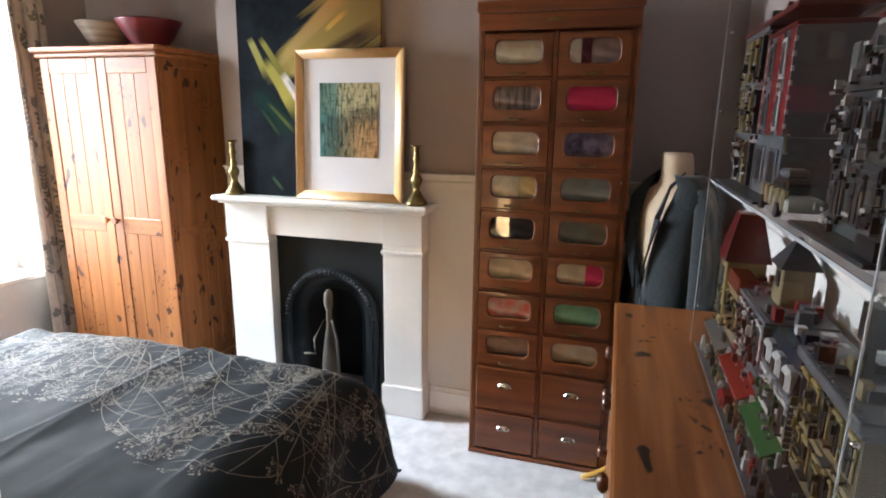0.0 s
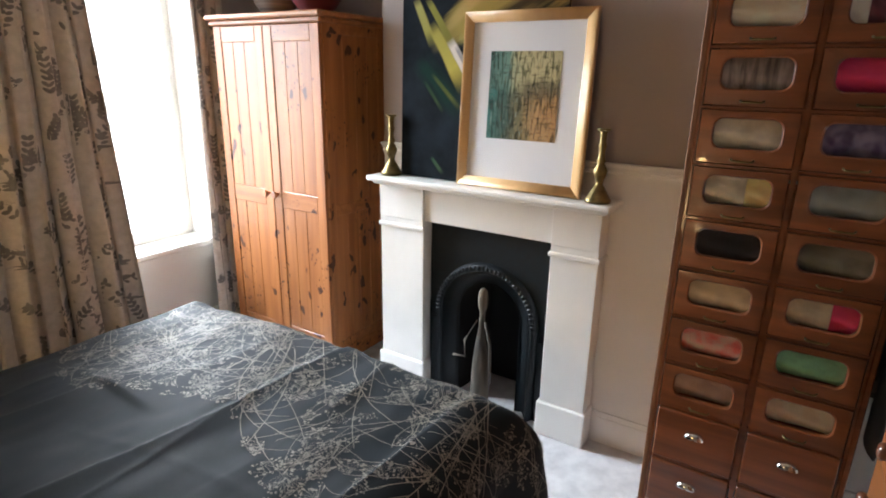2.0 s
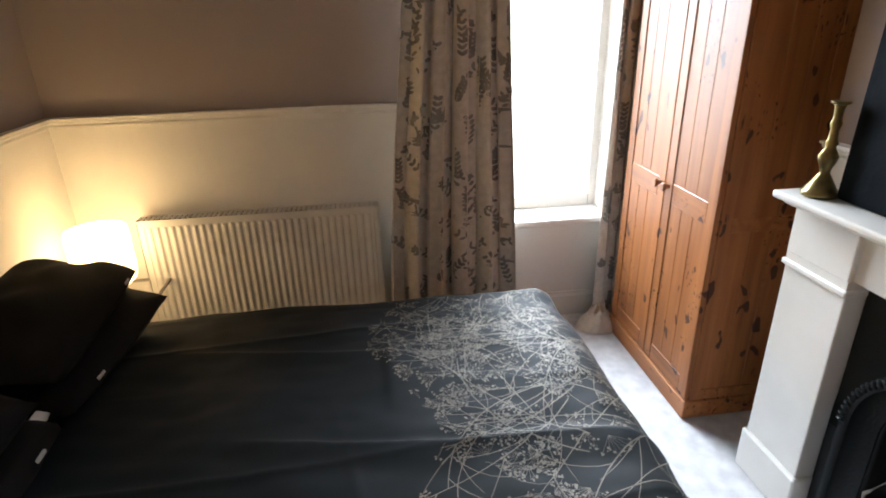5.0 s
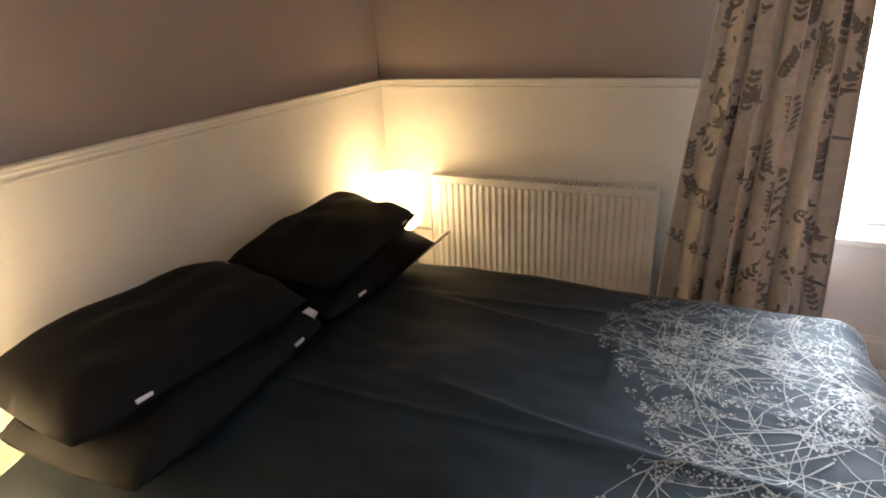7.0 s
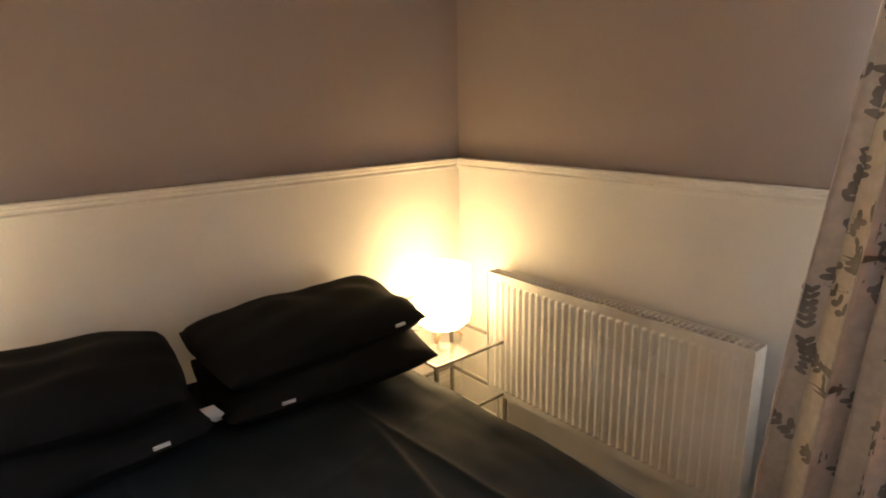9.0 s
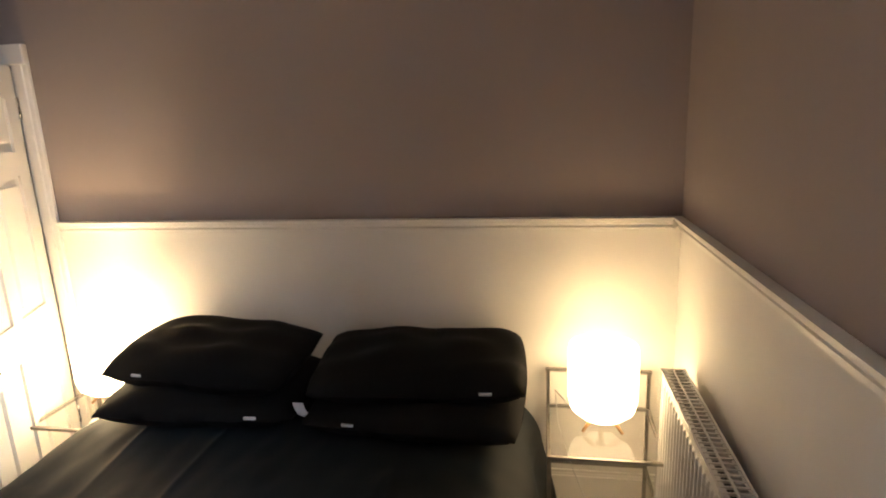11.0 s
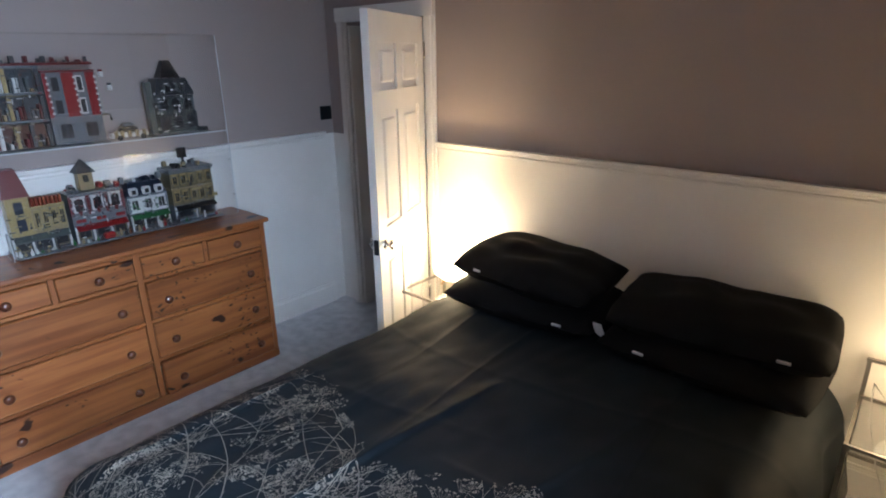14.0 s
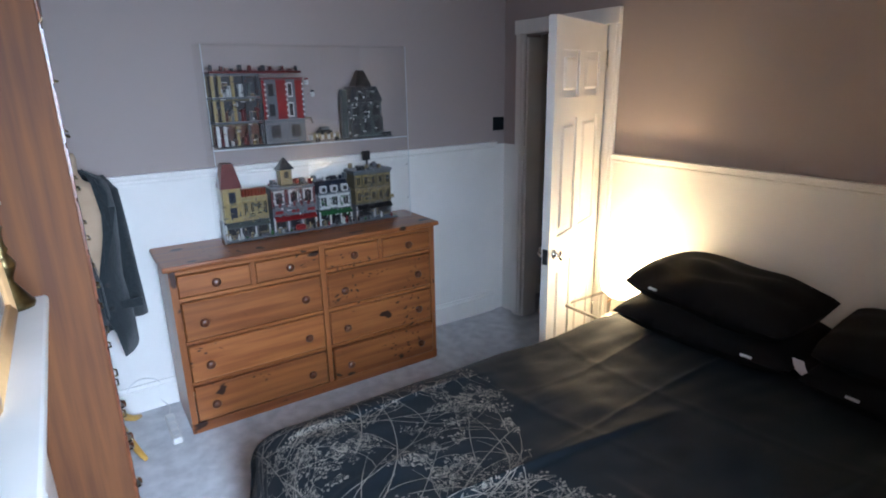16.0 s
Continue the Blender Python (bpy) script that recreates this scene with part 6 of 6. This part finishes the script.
for y0w, y1w in ((1.505, 1.545), (1.592, 1.645), (1.702, 1.72)):
    part("brick_panel", B(FX - 0.0095, FX - 0.006, y0w, y1w, Z + 0.131, Z + 0.327), T["red"], t)
    for k in range(15):
        part("quoin_block", B(FX - 0.0105, FX - 0.006, y0w - 0.004, y0w + (0.006 if k % 2 else 0.002), Z + 0.132 + 0.013 * k, Z + 0.1415 + 0.013 * k), T["white" if k % 2 else "grey"], t)
for y0w, y1w, m in ((1.655, 1.695, "grey"), (1.56, 1.59, "white")):
    for z0w in (Z + 0.14, Z + 0.24):
        q = part("window", B(FX - 0.011, FX - 0.0065, y0w, y1w, z0w, z0w + 0.075, bevel=0.001), T[m], t)
        part("pane", B(FX - 0.0125, FX - 0.011, y0w + 0.006, y1w - 0.006, z0w + 0.008, z0w + 0.067), T["black"], q)
part("hose_bracket", tube([(FX, 1.505, Z + 0.13), (FX - 0.01, 1.47, Z + 0.13), (FX - 0.01, 1.465, Z + 0.10)], 0.005), T["dktan"], t)
t = thing("toy_vehicle", (3.52, 1.4, Z), "small white and black toy brick hearse with tan load", "toy car", "")
bm = B(CX0 + 0.02, CX0 + 0.075, 1.315, 1.485, Z + 0.012, Z + 0.036, bevel=0.004)
part("chassis", bm, T["white"], t)
part("cabin", B(CX0 + 0.026, CX0 + 0.07, 1.36, 1.44, Z + 0.037, Z + 0.062, bevel=0.006), T["black"], t)
part("roof_rack", B(CX0 + 0.03, CX0 + 0.066, 1.375, 1.425, Z + 0.063, Z + 0.078, bevel=0.004), T["grey"], t)
for y in (1.335, 1.37, 1.405, 1.44, 1.468):
    part("seated_block", B(CX0 + 0.016, CX0 + 0.026, y - 0.009, y + 0.009, Z + 0.013, Z + 0.048, bevel=0.003), T["tan"], t)
for y in (1.345, 1.455):
    bm = lathe([(0.013, 0), (0.013, 0.008)], 0, 0, 0, seg=14)
    bmesh.ops.rotate(bm, verts=bm.verts, cent=(0, 0, 0), matrix=Euler((0, radians(-90), 0)).to_matrix())
    bmesh.ops.translate(bm, verts=bm.verts, vec=(CX0 + 0.02, y, Z + 0.013))
    part("wheel", bm, T["black"], t)
t = thing("toy_building", (3.6, 1.14, Z), "sand green toy brick haunted tower house with black roof", "toy building", GRP)
part("baseplate", B(CX0 + 0.02, BXX, 0.99, 1.29, Z, Z + 0.006), T["dkgrey"], t)
storey(t, 1.035, 1.235, FX, BXX, Z + 0.007, Z + 0.105, "sage", "dkgrey", 3, True, "dkgrey", "dkgrey")
storey(t, 1.04, 1.23, FX + 0.004, BXX, Z + 0.108, Z + 0.195, "sage", "dkgrey", 3, True, "grey", "dkgrey")
part("mansard_roof", pyramid(FX - 0.004, BXX, 1.03, 1.24, Z + 0.2, Z + 0.285, 0.72), T["dkgrey"], t)
for y in (1.10, 1.17):
    part("dormer", B(FX - 0.002, FX + 0.05, y - 0.02, y + 0.02, Z + 0.21, Z + 0.255, bevel=0.004), T["sage"], t)
    part("dormer_pane", B(FX - 0.005, FX - 0.0025, y - 0.011, y + 0.011, Z + 0.217, Z + 0.248), T["black"], t)
part("spire", pyramid(FX + 0.02, FX + 0.11, 1.085, 1.185, Z + 0.286, Z + 0.372, 0.35), T["black"], t)
part("stair_tower", B(FX + 0.01, FX + 0.05, 1.245, 1.275, Z + 0.007, Z + 0.27, bevel=0.003), T["sage"], t)
part("iron_fence", B(CX0 + 0.03, CX0 + 0.036, 0.995, 1.05, Z + 0.007, Z + 0.03), T["black"], t)
for k, (y, z) in enumerate(((1.44, Z + 0.30), (1.41, Z + 0.235))):
    t = thing("toy_figure", (3.6, y, z), "tiny floating toy ghost piece on a clear rod", "toy", "floating toy pieces")
    part("piece", B(CX1 - 0.05, CX1 - 0.038, y - 0.012, y + 0.012, z, z + 0.026, bevel=0.004), T["white"], t)
    part("cap", B(CX1 - 0.051, CX1 - 0.037, y - 0.009, y + 0.009, z + 0.027, z + 0.036, bevel=0.002), T["red" if k == 0 else "blue"], t)
    p = part("rod", B(CX1 - 0.038, CX1 - 0.002, y - 0.002, y + 0.002, z + 0.010, z + 0.014), M_ACRYLIC, t)


def facade_trim(t, x, y0, y1, z0, z1, cols, n):
    """Tiny plates, tiles, ledges and lamps that stand proud of a facade."""
    for i in range(n):
        y, z = BRND.uniform(y0 + 0.006, y1 - 0.006), BRND.uniform(z0 + 0.004, z1 - 0.008)
        w, hh = BRND.choice(((0.012, 0.002), (0.002, 0.010), (0.005, 0.004), (0.008, 0.0025), (0.003, 0.006)))
        d = BRND.uniform(0.003, 0.011)
        part("trim_piece", B(x - d, x, y - w, y + w, z - hh, z + hh), T[BRND.choice(cols)], t)


TOYS = [o for o in bpy.data.objects if o.name.startswith("toy_building")]
Z = CZ0 + 0.006
for t, spec in zip(TOYS, (
    (FX - 0.001, 1.745, 1.98, Z + 0.02, Z + 0.22, ("dkgrey", "black", "tan", "yellow", "dktan"), 60),
    (FX, 1.48, 1.725, Z + 0.02, Z + 0.245, ("dkgrey", "black", "grey", "dkred", "white"), 60),
    (FX, 1.265, 1.465, Z + 0.02, Z + 0.185, ("dkgrey", "black", "grey", "white", "green"), 50),
    (FX, 1.0, 1.235, Z + 0.02, Z + 0.275, ("dkgrey", "black", "grey", "yellow", "dktan"), 70),
    (FX - 0.012, 1.73, 1.955, CZM + 0.02, CZM + 0.35, ("dkgrey", "black", "grey", "tan", "brown", "dkred", "white"), 80),
    (FX - 0.003, 1.04, 1.27, CZM + 0.01, CZM + 0.27, ("black", "black", "dkgrey", "grey", "white"), 90))):
    facade_trim(t, *spec)

# ---- small things on walls and floor ----
sw = thing("light_switch", (X1, 0.058, 1.385), "dark grey square dimmer switch plate on the wall", "light switch")
part("plate", B(X1 - 0.012, X1, 0.013, 0.103, 1.34, 1.43, bevel=0.003), M_IRON, sw)
part("dial", lathe([(0.018, 0), (0.017, 0.012)], 0, 0, 0, seg=18), M_STEEL, sw).matrix_basis = pose(-0.012, 0, 0, 0, -90, 0)
so = thing("extension_socket", (0.29, 0.17, 0), "dark grey double extension socket with white plugs on carpet", "socket")
part("body", B(0.21, 0.37, 0.125, 0.215, 0.0, 0.04, bevel=0.004), M_IRON, so)
for x in (0.25, 0.33):
    part("plug", B(x - 0.024, x + 0.024, 0.145, 0.195, 0.041, 0.085, bevel=0.009), M_PLASTIC, so)
ca = thing("lamp_cable", (0.35, 0.1, 0.3), "thin white lamp cable running down to the socket", "cable")
part("cable", tube([(0.32, 0.22, 0.525), (0.42, 0.14, 0.53), (0.47, 0.06, 0.55), (0.46, 0.045, 0.4), (0.40, 0.06, 0.2), (0.34, 0.14, 0.09)], 0.003, seg=6), M_PLASTIC, ca)
st = thing("power_strip", (3.33, 2.40, 0), "white power strip lying on the carpet beside the chest", "power strip")
part("body", B(3.26, 3.52, 2.365, 2.41, 0, 0.035, bevel=0.006), M_PLASTIC, st)
for i in range(3):
    part("outlet", B(3.29 + 0.07 * i, 3.33 + 0.07 * i, 2.372, 2.404, 0.0355, 0.038, bevel=0.001), M_LABEL, st)
cb = thing("cable", (3.6, 2.48, 0), "loop of thin white cable against the skirting board", "cable")
part("wire", tube([(3.50, 2.39, 0.02), (3.60, 2.37, 0.03)] + [(3.69, 2.47 + 0.09 * math.cos(a), 0.10 + 0.085 * math.sin(a)) for a in [-2.4 + 0.35 * i for i in range(17)]], 0.0035, seg=6), M_PLASTIC, cb)
